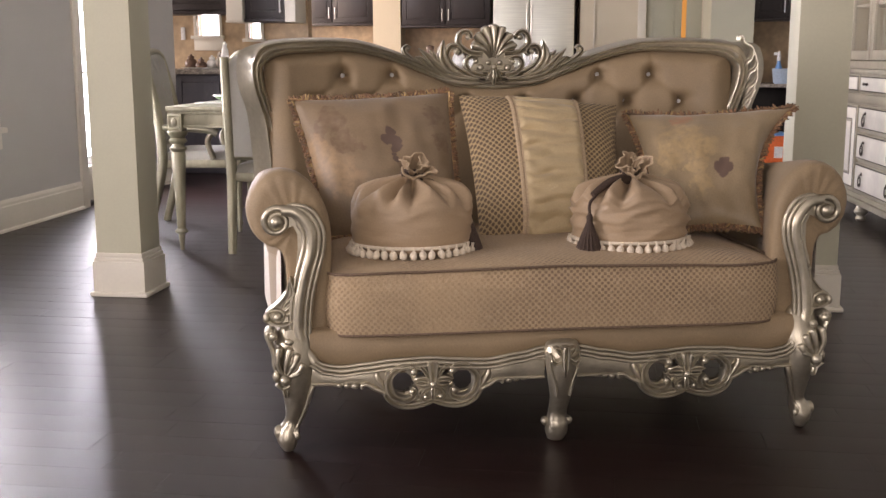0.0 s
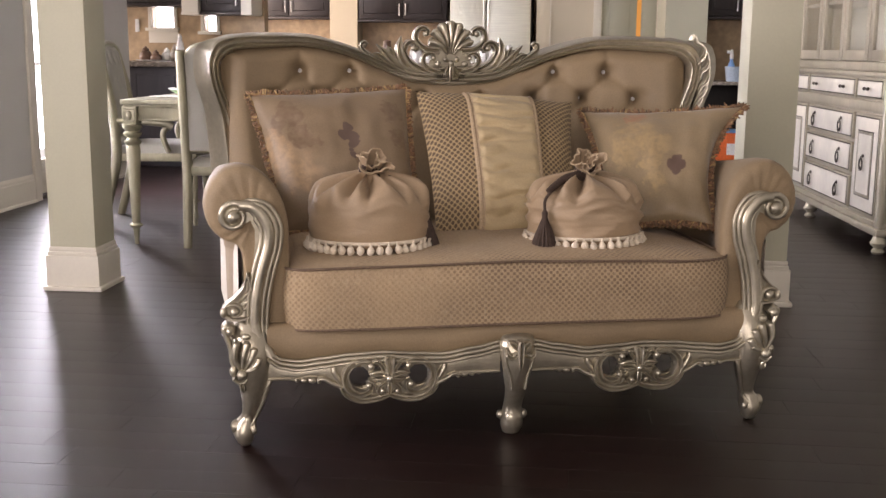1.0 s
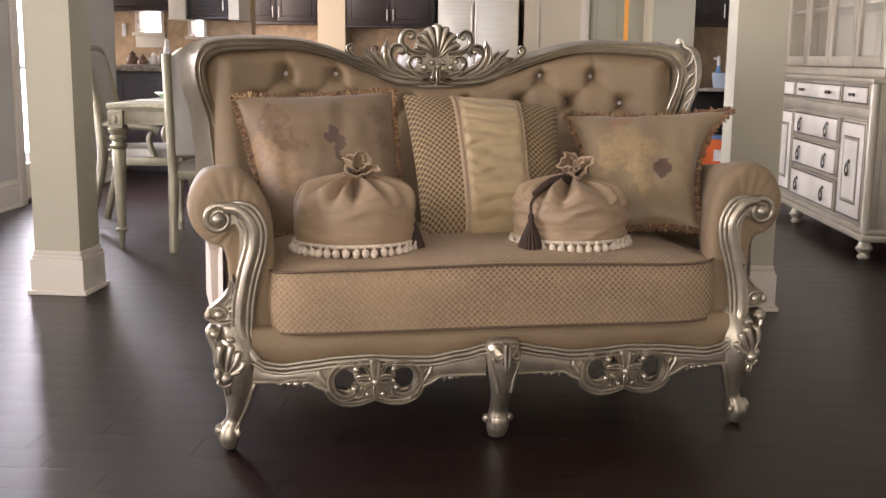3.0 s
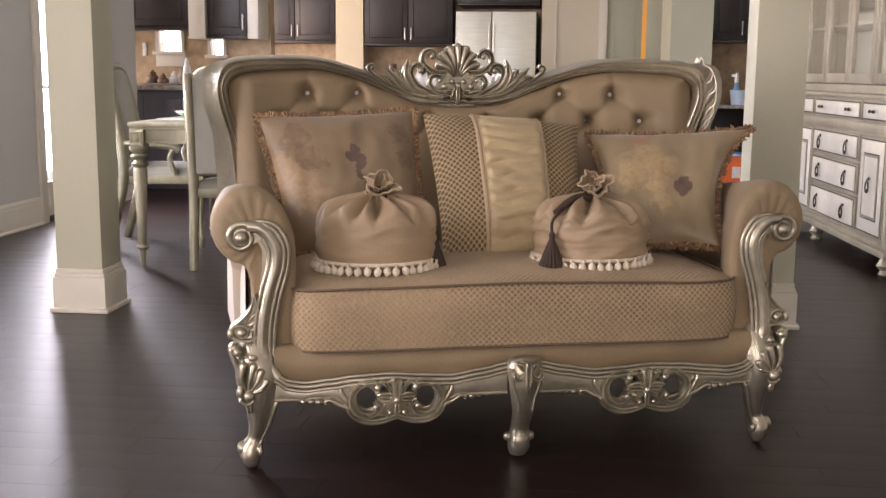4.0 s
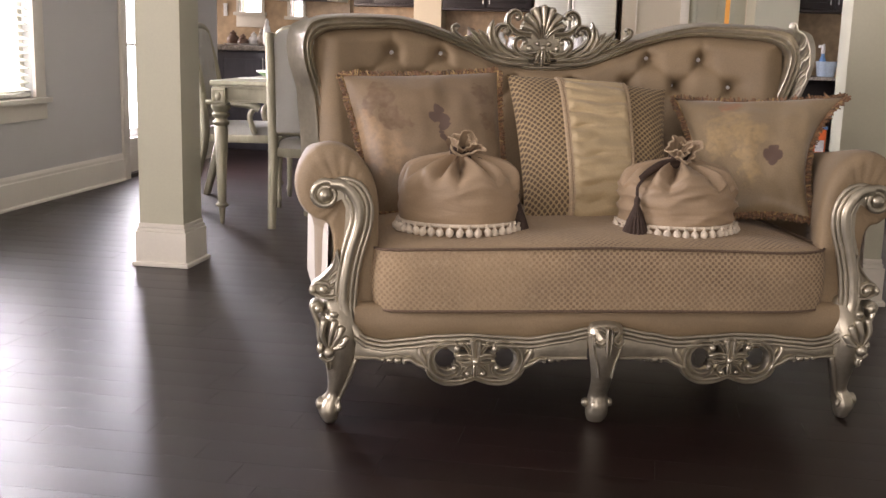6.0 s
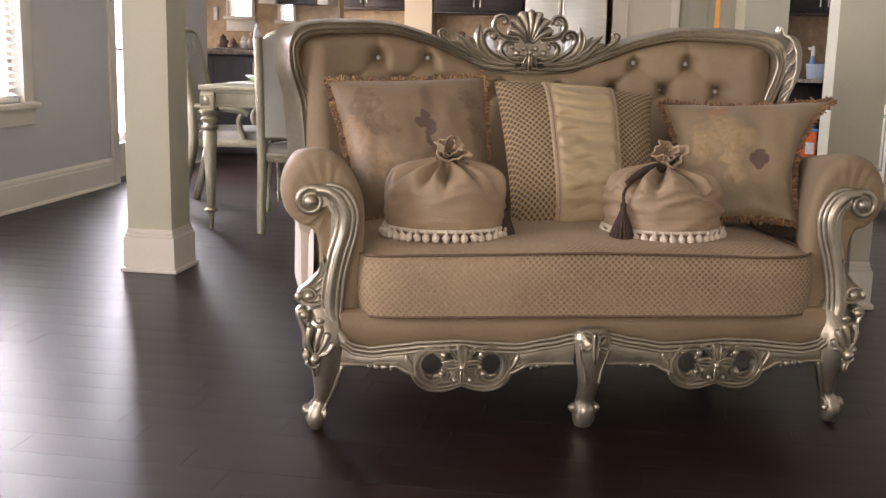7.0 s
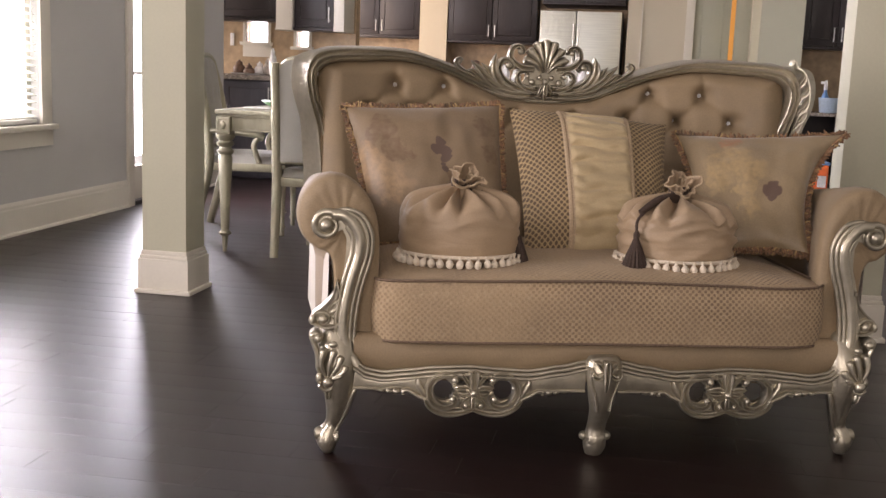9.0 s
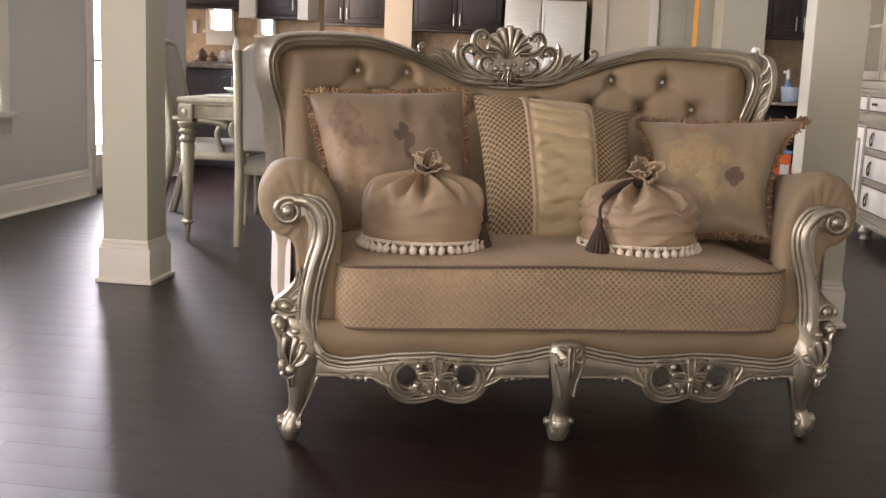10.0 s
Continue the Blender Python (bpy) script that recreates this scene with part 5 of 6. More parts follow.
    tz = lathe([(0.004, end), (0.009, end - 0.008), (0.008, end - 0.022), (0.011, end - 0.03), (0.023, end - 0.065), (0.036, end - 0.105), (0.0001, end - 0.108)], 36, pose(tx * 1.04, ty - 0.008, 0, 0, 0, 0))
    tv = []
    for i, q in enumerate(tz[0]):
        k = i % 36
        g = 1 + (0.10 if k % 2 else -0.06) * (q[2] < end - 0.03)
        tv.append((tx * 1.04 + (q[0] - tx * 1.04) * g, ty - 0.008 + (q[1] - ty + 0.008) * g, max(q[2], 0.006)))
    part("tassel", (tv, tz[1]), "tassel", root, "dark brown thread tassel")
    # pompoms round the hem
    hem = [(ru * 1.02 * math.cos(2 * math.pi * i / 60), rv * 1.02 * math.sin(2 * math.pi * i / 60), 0.034) for i in range(60)]
    part("hem_tape", tube(hem, 0.0055, 6, True), "pompom", root, "cream hem tape")
    rnd = random.Random(seed)
    one = None
    count = 42
    for i in range(count):
        w = 2 * math.pi * i / count
        x, y = ru * 1.08 * math.cos(w), rv * 1.10 * math.sin(w)
        if one is None:
            b = ball(0, 0, 0, 0.0110, 1, 1, 1.15, 9, 7)
            bv = [tuple(Vector(q) * (1 + 0.14 * noise.noise(Vector(q) * 190))) for q in b[0]]
            one = part("pompom", join((bv, b[1]), tube([(0, 0.002, 0.010), (0, 0.004, 0.022)], 0.004, 6)), "pompom", root, "cream cotton pompom")
            o = one
        else:
            o = new("pompom", one.data)
            o.parent = root
            o["label"] = "cream cotton pompom"
        o.matrix_basis = pose(x + rnd.uniform(-0.002, 0.002), y + rnd.uniform(-0.002, 0.002), 0.0145 + rnd.uniform(0, 0.003), rnd.uniform(-15, 15), rnd.uniform(-15, 15), rnd.uniform(0, 360))
    return root


drawstring_bag(-0.374, 0.158, "taupe satin drawstring bag with cream pompom hem, smooth sides", 0.160, 0.125, 0.200, 3, 0.010, (0.150, -0.02), (38, 14, 0))
drawstring_bag(0.246, 0.158, "taupe satin drawstring bag, creased, with dark tassel and pompom hem", 0.160, 0.130, 0.195, 8, 0.034, (-0.137, -0.090), (40, -8, 0))


# ---- dining table and chairs ----
def turned_leg(h, square=0.078):
    foot = lathe([(0.0001, 0), (0.011, 0.0), (0.017, 0.070), (0.019, 0.090), (0.034, 0.098), (0.036, 0.106), (0.028, 0.114), (0.024, 0.118)], 18)
    shaft = lathe([(0.023, 0.116), (0.041, 0.520), (0.036, 0.536)], 8)
    urn = lathe([(0.034, 0.534), (0.044, 0.546), (0.046, 0.556), (0.034, 0.566), (0.032, 0.576), (0.047, 0.588), (0.048, 0.600), (0.036, 0.610), (0.052, 0.630), (0.053, 0.645), (0.040, 0.652)], 20)
    k = square / 2
    block = box(-k, k, -k, k, 0.648, h, 0.004)
    rosette = [ball(0, -k, 0.695, 0.016, 1, 0.45, 1.5), ball(-k, 0, 0.695, 0.016, 0.45, 1, 1.5), tube([(-k * 0.75, -k, 0.664), (k * 0.75, -k, 0.664), (k * 0.75, -k, 0.726), (-k * 0.75, -k, 0.726)], 0.004, 5, True)]
    return join(foot, shaft, urn, block, *rosette)


table = thing("dining_table", pose(-0.288, 6.186, 0), "champagne painted dining table with turned legs on dark floor", "table")
tx, ty = 0.86, 0.52
part("tabletop", join(box(-tx, tx, -ty, ty, 0.751, 0.778, 0.006), box(-tx + 0.012, tx - 0.012, -ty + 0.012, ty - 0.012, 0.738, 0.752, 0.003)), "champagne", table)
for yy in (-ty + 0.045, ty - 0.045):
    part("apron", join(box(-tx + 0.08, tx - 0.08, yy - 0.012, yy + 0.012, 0.664, 0.739, 0.003), box(-tx + 0.08, tx - 0.08, yy - 0.018, yy + 0.018, 0.664, 0.676, 0.004)), "champagne", table)
for xx in (-tx + 0.045, tx - 0.045):
    part("apron", join(box(xx - 0.012, xx + 0.012, -ty + 0.08, ty - 0.08, 0.664, 0.739, 0.003), box(xx - 0.018, xx + 0.018, -ty + 0.08, ty - 0.08, 0.664, 0.676, 0.004)), "champagne", table)
for sx in (-1, 1):
    for sy in (-1, 1):
        o = part("leg", turned_leg(0.740), "champagne", table)
        o.location = (sx * (tx - 0.045), sy * (ty - 0.045), 0)
bowl = thing("serving_bowl", pose(-1.000, 6.33, 0.778), "green glazed serving dish with pale rim on the table", "bowl")
part("dish", lathe([(0.06, 0), (0.07, 0.004), (0.10, 0.020), (0.115, 0.034), (0.108, 0.036), (0.09, 0.022), (0.0001, 0.014)], 24), "green", bowl)
part("rim", tube([(0.112 * math.cos(i * math.pi / 16), 0.112 * math.sin(i * math.pi / 16), 0.035) for i in range(32)], 0.005, 7, True), "white", bowl)
mat_ = thing("place_mat", pose(-0.985, 6.06, 0.778, 0, 0, 8), "pale folded napkin lying on the table", "napkin")
part("cloth", box(-0.13, 0.13, -0.06, 0.06, 0.0, 0.006, 0.002), "white", mat_)


def dining_chair(m, label, arms=True, rake=0.09, foot=-0.10):
    """An upholstered armchair; it faces +y, its back stands at y = 0."""
    c = thing("dining_chair", m, label, "chair", "dining chairs")
    w = 0.245
    def outline(s, t):
        a = 2 * s - 1
        top = 1.025 + 0.04 * (1 - a * a) ** 0.5 - 0.02 * abs(a) ** 6
        z = 0.52 + (top - 0.52) * t
        return (a * (w - 0.028), -0.02 - (rake - 0.02) * ((z - 0.45) / 0.6) ** 1.6 + 0.012, z)
    front = surface(lambda s, t: Vector(outline(s, t)) + Vector((0, 0.022 * (max(0, 1 - (2 * s - 1) ** 4) * max(0, 1 - (2 * t - 1) ** 4)) ** 0.5 - 0.012 * max(0, math.cos(s * 25)) * max(0, math.cos(t * 22)) + 0.004, 0)), 24, 24)
    rear = surface(lambda s, t: Vector(outline(s, t)) + Vector((0, -0.022, 0)), 16, 12)
    part("backrest", join(front, rear), "grey_cloth", c, "grey velvet buttoned back panel")
    rail = smooth_path([Vector(outline(i / 12, 1.0)) for i in range(13)], 3)
    part("top_rail", tube(rail, 0.020, 10, False, 0.9), "champagne", c)
    part("lower_rail", tube([outline(0.0, 0.0), outline(1.0, 0.0)], 0.018, 8), "champagne", c)
    for s in (-1, 1):
        pth = smooth_path([(s * w, foot, 0.0), (s * w, foot * 0.35, 0.25), (s * w, 0.0, 0.45), (s * w, -0.025, 0.75), (s * w, -rake, 1.035)], 7)
        part("back_post", tube(pth, lambda k: 0.024 + 0.006 * math.sin(math.pi * k), 8), "champagne", c)
        lg = part("front_leg", lathe([(0.0001, 0), (0.012, 0), (0.016, 0.02), (0.013, 0.035), (0.022, 0.055), (0.015, 0.07), (0.018, 0.2), (0.024, 0.32), (0.018, 0.335), (0.027, 0.35), (0.027, 0.42)], 14), "champagne", c)
        lg.location = (s * (w - 0.015), 0.44, 0)
        if not arms:
            continue
        arm = smooth_path([(s * w, -0.015, 0.625), (s * (w + 0.02), 0.14, 0.622), (s * (w + 0.02), 0.28, 0.61), (s * (w + 0.015), 0.33, 0.59)], 6)
        part("arm", tube(arm, lambda k: 0.018 + 0.006 * k, 8), "champagne", c)
        part("arm_post", tube(smooth_path([(s * (w + 0.015), 0.305, 0.60), (s * (w + 0.005), 0.27, 0.54), (s * w, 0.30, 0.44)], 6), 0.017, 8), "champagne", c)
    part("seat_rail", box(-w, w, -0.01, 0.46, 0.385, 0.435, 0.008), "champagne", c)
    seat_ = surface(lambda s, t: ((2 * s - 1) * w * 1.0, -0.005 + 0.47 * t, 0.435 + 0.055 * (max(0, 1 - (2 * s - 1) ** 6) * max(0, 1 - (2 * t - 1) ** 6)) ** 0.35), 20, 20)
    part("seat", seat_, "grey_cloth", c, "grey velvet seat pad")
    return c


dining_chair(pose(-1.465, 6.498, 0, 0, 0, -80), "champagne dining armchair with grey buttoned back at the table's end")
dining_chair(pose(-0.545, 5.640, 0, 0, 0, -4), "champagne dining chair with grey back, pushed in at the table", False, 0.05, -0.03)


# ---- hutch ----
def ring_pull(x, z):
    """A drop pull on a small plate, on a front that faces -y."""
    return join(lathe([(0.009, 0), (0.012, 0.004), (0.005, 0.010)], 10, pose(x, -0.002, z + 0.03, 90, 0, 0)), tube([(x, -0.016, z + 0.028), (x, -0.014, z + 0.012)], 0.004, 6), tube([(x + 0.024 * math.cos(2 * math.pi * i / 14), -0.015, z - 0.016 + 0.032 * math.sin(2 * math.pi * i / 14)) for i in range(14)], 0.0045, 6, True), ball(x, -0.016, z - 0.036, 0.008, seg=8, rings=6))


def knob_pull(x, z):
    return join(tube([(x - 0.026, -0.016, z), (x + 0.026, -0.016, z)], 0.005, 7), ball(x - 0.028, -0.016, z, 0.010, seg=8, rings=6), ball(x + 0.028, -0.016, z, 0.010, seg=8, rings=6), tube([(x, 0, z), (x, -0.016, z)], 0.005, 6))


# its own axes: x along the front from the far end to the near end, y into the cabinet
hutch = thing("hutch", pose(2.838, 5.975, 0, 0, 0, -87.3), "pewter-washed china hutch with silvered drawers and glazed upper doors", "hutch")
L, D = 2.02, 0.46
HX = -L
part("base_case", join(box(HX, 0, 0.012, D, 0.15, 0.925, 0.004)), "hutch", hutch)
part("base_moulding", join(box(HX - 0.02, 0.02, -0.014, D, 0.095, 0.135, 0.012), box(HX - 0.01, 0.01, 0.0, D, 0.135, 0.165, 0.008)), "hutch", hutch)
part("worktop", join(box(HX - 0.02, 0.02, -0.016, D, 0.925, 0.952, 0.008)), "hutch", hutch)
part("waist_rail", box(HX + 0.02, -0.02, -0.002, 0.02, 0.735, 0.795, 0.010), "hutch", hutch)
for x in (HX + 0.012, -0.012):
    part("corner_post", tube([(x, 0.010, 0.15), (x, 0.010, 0.925)], 0.026, 12), "hutch", hutch)
DIV = [0.0, 0.47, 1.43, 1.98]
for a, b in ((0.045, 0.46), (0.50, 1.40), (1.44, 1.96)):
    x0, x1 = -b, -a
    dw = part("drawer", box(x0, x1, -0.012, 0.02, 0.805, 0.915, 0.005), "hutch", hutch)
    part("face", box(x0 + 0.018, x1 - 0.018, -0.019, -0.010, 0.821, 0.900, 0.004), "panel", dw)
    # dark strip round the face: antiquing glaze and painted shadow gap in one
    part("glaze_line", box(x0 + 0.011, x1 - 0.011, -0.0135, -0.010, 0.814, 0.907), "bronze", dw, "dark antiquing glaze line that also draws the shadow gap", smooth=False)
    for px in ([(x0 + x1) / 2] if b - a < 0.6 else [x0 + 0.18, x1 - 0.18]):
        kp = part("pull", knob_pull(px, 0.861), "bronze", dw)
        kp.location.y = -0.019
for z0, z1 in ((0.575, 0.725), (0.385, 0.555), (0.185, 0.365)):
    x0, x1 = -1.40, -0.50
    dw = part("drawer", box(x0, x1, -0.012, 0.02, z0, z1, 0.005), "hutch", hutch)
    part("face", box(x0 + 0.018, x1 - 0.018, -0.019, -0.010, z0 + 0.016, z1 - 0.016, 0.004), "panel", dw)
    # dark strip again stands for both the glaze and the shadow gap
    part("glaze_line", box(x0 + 0.011, x1 - 0.011, -0.0135, -0.010, z0 + 0.009, z1 - 0.009), "bronze", dw, "dark antiquing glaze line that also draws the shadow gap", smooth=False)
    for px in (x0 + 0.18, x1 - 0.18):
        kp = part("pull", ring_pull(px, (z0 + z1) / 2), "bronze", dw)
        kp.location.y = -0.019
for x0, x1 in ((-0.455, -0.045), (-1.96, -1.44)):
    dd = part("door", box(x0, x1, -0.012, 0.02, 0.185, 0.725, 0.005), "hutch", hutch)
    part("panel", box(x0 + 0.02, x1 - 0.02, -0.0165, -0.010, 0.205, 0.705, 0.004), "panel", dd)
    # two dark strips frame the door's panels: glaze plus painted shadow gaps
    part("glaze_line", box(x0 + 0.013, x1 - 0.013, -0.0135, -0.010, 0.198, 0.712), "bronze", dd, "dark antiquing glaze line that also draws the shadow gap", smooth=False)
    part("glaze_line", box(x0 + 0.079, x1 - 0.079, -0.0175, -0.0160, 0.274, 0.636), "bronze", dd, smooth=False)
    part("inner_panel", box(x0 + 0.10, x1 - 0.10, -0.0195, -0.0170, 0.295, 0.615), "panel", dd, smooth=False)
    for q in (join(box(x0 + 0.085, x1 - 0.085, -0.022, -0.015, 0.615, 0.63, 0.003), box(x0 + 0.085, x1 - 0.085, -0.022, -0.015, 0.28, 0.295, 0.003), box(x0 + 0.085, x0 + 0.10, -0.022, -0.015, 0.295, 0.615, 0.003), box(x1 - 0.10, x1 - 0.085, -0.022, -0.015, 0.295, 0.615, 0.003)),):
        part("bead", q, "hutch", dd)
    kp = part("pull", ring_pull((x0 + x1) / 2, 0.47), "bronze", dd)
    kp.location.y = -0.019
for x in (-0.025, -1.32, HX + 0.05):
    for y in (0.02, D - 0.05):
        o = part("foot", lathe([(0.0001, 0), (0.026, 0), (0.036, 0.012), (0.028, 0.026), (0.022, 0.032), (0.040, 0.048), (0.046, 0.060), (0.036, 0.075), (0.030, 0.096)], 18), "hutch", hutch)
        o.location = (x, y, 0)
# side panel of the base, framed
part("side_panel", join(box(-0.004, 0.010, 0.06, 0.10, 0.17, 0.92, 0.003), box(-0.004, 0.010, D - 0.05, D - 0.01, 0.17, 0.92, 0.003), box(-0.004, 0.010, 0.10, D - 0.05, 0.86, 0.92, 0.003), box(-0.004, 0.010, 0.10, D - 0.05, 0.17, 0.24, 0.003)), "hutch", hutch)
# upper case: glazed doors before shelves
UB, UT, UD = 0.952, 2.15, 0.36
part("upper_case", join(box(HX + 0.02, HX + 0.05, 0.06, 0.06 + UD, UB, UT), box(-0.05, -0.02, 0.06, 0.06 + UD, UB, UT), box(HX + 0.05, -0.05, 0.05 + UD - 0.01, 0.06 + UD, UB, UT), box(HX + 0.05, -0.05, 0.06, 0.05 + UD - 0.01, UT - 0.03, UT)), "hutch", hutch, smooth=False)
part("upper_plinth", join(box(HX + 0.01, -0.01, 0.045, 0.06 + UD, UB, UB + 0.05, 0.008)), "hutch", hutch)
part("cornice", join(box(HX - 0.02, 0.02, 0.0, 0.08 + UD, UT, UT + 0.05, 0.015), box(HX, 0.0, 0.03, 0.06 + UD, UT - 0.05, UT, 0.01)), "hutch", hutch)
for x in (HX + 0.03, -0.03):
    part("corner_post", tube([(x, 0.068, UB + 0.05), (x, 0.068, UT - 0.05)], 0.022, 12), "hutch", hutch)
for z in (1.35, 1.74):
    part("shelf", box(HX + 0.05, -0.05, 0.09, 0.04 + UD, z, z + 0.02, 0.003), "hutch", hutch)
edges = [-0.055, -0.53, -1.0, -1.48, HX + 0.055]
for x1, x0 in zip(edges, edges[1:]):
    z0, z1, f = UB + 0.055, UT - 0.055, 0.06
    x0, x1 = x0 + 0.004, x1 - 0.004
    dd = part("glazed_door", join(box(x0, x0 + f, 0.052, 0.075, z0, z1, 0.004), box(x1 - f, x1, 0.052, 0.075, z0, z1, 0.004), box(x0 + f, x1 - f, 0.052, 0.075, z0, z0 + f, 0.004), box(x0 + f, x1 - f, 0.052, 0.075, z1 - f, z1, 0.004)), "hutch", hutch)
    pn = part("pane", box(x0 + f - 0.004, x1 - f + 0.004, 0.064, 0.068, z0 + f - 0.004, z1 - f + 0.004), "glass", dd, smooth=False)
    pn.visible_shadow = False


# ---- kitchen ----
def bar_handle(x, y, z0, z1):
    return join(tube([(x, y - 0.03, z0), (x, y - 0.03, z1)], 0.006, 8), tube([(x, y, z0 + 0.02), (x, y - 0.03, z0 + 0.02)], 0.005, 6), tube([(x, y, z1 - 0.02), (x, y - 0.03, z1 - 0.02)], 0.005, 6))


def cabinet(x0, x1, y0, y1, z0, z1, doors, label, handles="low", mat="cabinet", group="kitchen cabinets"):
    """A cabinet unit whose doors face -y: raised-panel doors in frames with bar handles."""
    c = thing("kitchen_cabinet", pose(x0, y0, z0), label, "cabinet", group)
    w, d, h = x1 - x0, y1 - y0, z1 - z0
    part("body", box(0, w, 0.02, d, 0, h, 0.003), mat, c)
    part("rail_moulding", box(-0.004, w + 0.004, -0.006, d, -0.028, 0.0, 0.006), mat, c)
    dw = w / doors
    for k in range(doors):
        a, b = k * dw + 0.008, (k + 1) * dw - 0.008
        dr_ = part("door", join(box(a, b, 0.0, 0.022, 0.012, h - 0.012, 0.004)), mat, c)
        f = 0.06
        part("panel", join(box(a + f, b - f, -0.010, 0.002, 0.012 + f, h - 0.012 - f, 0.009)), mat, dr_)
        part("bead", join(*[box(*q, 0.002) for q in ((a + f - 0.012, a + f - 0.004, -0.006, 0.002, f, h - f), (b - f + 0.004, b - f + 0.012, -0.006, 0.002, f, h - f))]), mat, dr_)
        hx = b - 0.03 if (k % 2 == 0 and doors > 1) or doors == 1 else a + 0.03
        hz = (0.05, 0.19) if handles == "low" else (h - 0.20, h - 0.06)
        part("handle", bar_handle(hx, 0.0, *hz), "nickel", dr_, "brushed nickel bar handle")
    return c


cabinet(-0.09, 0.86, 12.95, FAR, 1.86, 2.5, 2, "dark espresso cabinet over the refrigerator")
cabinet(-1.275, -0.19, 13.37, FAR, 1.40, 2.4, 2, "dark espresso upper cabinet with raised panels")
cabinet(-2.64, -1.63, 13.37, FAR, 1.43, 2.4, 2, "dark espresso upper cabinet with raised panels")
cabinet(-1.275, -0.16, 13.08, FAR, 0.0, 0.88, 2, "dark espresso base cabinet under granite", "high")
cabinet(-2.64, -1.275, 13.08, FAR, 0.0, 0.88, 2, "dark espresso base cabinet under granite", "high")
setting("wall_kitchen_pier", box(-1.625, -1.285, 13.36, FAR, 0.92, TOP), "beige", "pale wall pier between the cabinets", "wall")
wt = thing("worktop", pose(-1.40, 13.38, 0.88), "speckled granite worktop on dark cabinets", "worktop")
part("slab", box(-1.25, 1.24, -0.33, 0.31, 0, 0.04, 0.006), "granite", wt)

# refrigerator
fr_ = thing("refrigerator", pose(-0.085, 12.65, 0), "stainless steel french-door refrigerator with long handles", "refrigerator")
part("body", box(0.005, 0.925, 0.07, 0.90, 0.01, 1.745, 0.01), "black", fr_)
for a, b in ((0.0, 0.408), (0.416, 0.915)):
    dd = part("door", box(a, b, 0.0, 0.068, 0.62, 1.745, 0.012), "steel", fr_)
    hx = 0.385 if a == 0 else 0.440
    part("handle", bar_handle(hx, 0.0, 0.75, 1.60), "nickel", dd)
part("freezer_drawer", box(0.0, 0.915, 0.0, 0.068, 0.06, 0.61, 0.012), "steel", fr_)

# left window run
for x0, x1, z0, lab in ((-3.4, -2.265, 1.445, "dark espresso upper cabinet beside the window"), (-2.10, -1.72, 1.37, "narrow dark upper cabinet between pale panels")):
    cabinet(x0, x1, 9.90, 10.25, z0, 2.4, 2 if x1 - x0 > 0.6 else 1, lab)
hood = thing("range_hood", pose(-2.26, 9.86, 1.36), "white painted range hood box under the ceiling", "hood")
part("hood_box", box(0, 0.155, 0, 0.38, 0, 1.2, 0.006), "trim", hood)
part("lip", box(-0.006, 0.158, -0.01, 0.38, -0.02, 0.0, 0.005), "trim", hood)
pn_ = thing("end_panel", pose(-1.715, 9.88, 1.34), "white painted end panel beside a dark cabinet", "panel")
part("board", box(0, 0.10, 0, 0.36, 0, 1.3, 0.004), "trim", pn_)
for x0, x1 in ((-3.4, -2.62), (-2.60, -1.64)):
    cabinet(x0, x1, 9.42, 10.05, 0.0, 0.88, 2, "dark base cabinet under granite, panel reflection in its colour", "high", "cabinet_sheen")
w2 = thing("worktop", pose(-2.5, 9.75, 0.88), "speckled granite worktop below the window", "worktop")
part("slab", box(-0.95, 0.87, -0.36, 0.30, 0, 0.045, 0.006), "granite", w2)
for i, (x0, x1, zb_, zt_) in enumerate(KW):
    wdw = thing("window_%d" % (i + 5), Matrix(), "small bright kitchen window in a white frame", "window", kind="structure")
    part("window_frame", join(box(x0 - 0.03, x0, 10.235, 10.25, zb_ - 0.03, zt_, 0.003), box(x1, x1 + 0.03, 10.235, 10.25, zb_ - 0.03, zt_, 0.003)), "trim", wdw)
    part("window_sill", box(x0 - 0.05, x1 + 0.05, 10.20, 10.25, zb_ - 0.03, zb_, 0.004), "trim", wdw)
    if i == 0:
        part("apron", box(x0 - 0.03, x1 + 0.04, 10.236, 10.25, zb_ - 0.14, zb_ - 0.03, 0.003), "trim", wdw)
    pn = part("pane", box(x0, x1, 10.30, 10.305, zb_, zt_), "glass", wdw, smooth=False)
    pn.visible_shadow = False
setting("backdrop_kitchen_daylight", box(-2.85, -1.95, 10.42, 10.43, 1.1, 2.2), "daylight", "overexposed daylight outside the kitchen", "backdrop")
outlet = thing("wall_switch", pose(-2.83, 10.245, 1.25), "white light switch plate on the backsplash", "switch")
part("plate", box(-0.02, 0.02, -0.005, 0.004, -0.06, 0.06, 0.002), "white", outlet)
rnd = random.Random(4)
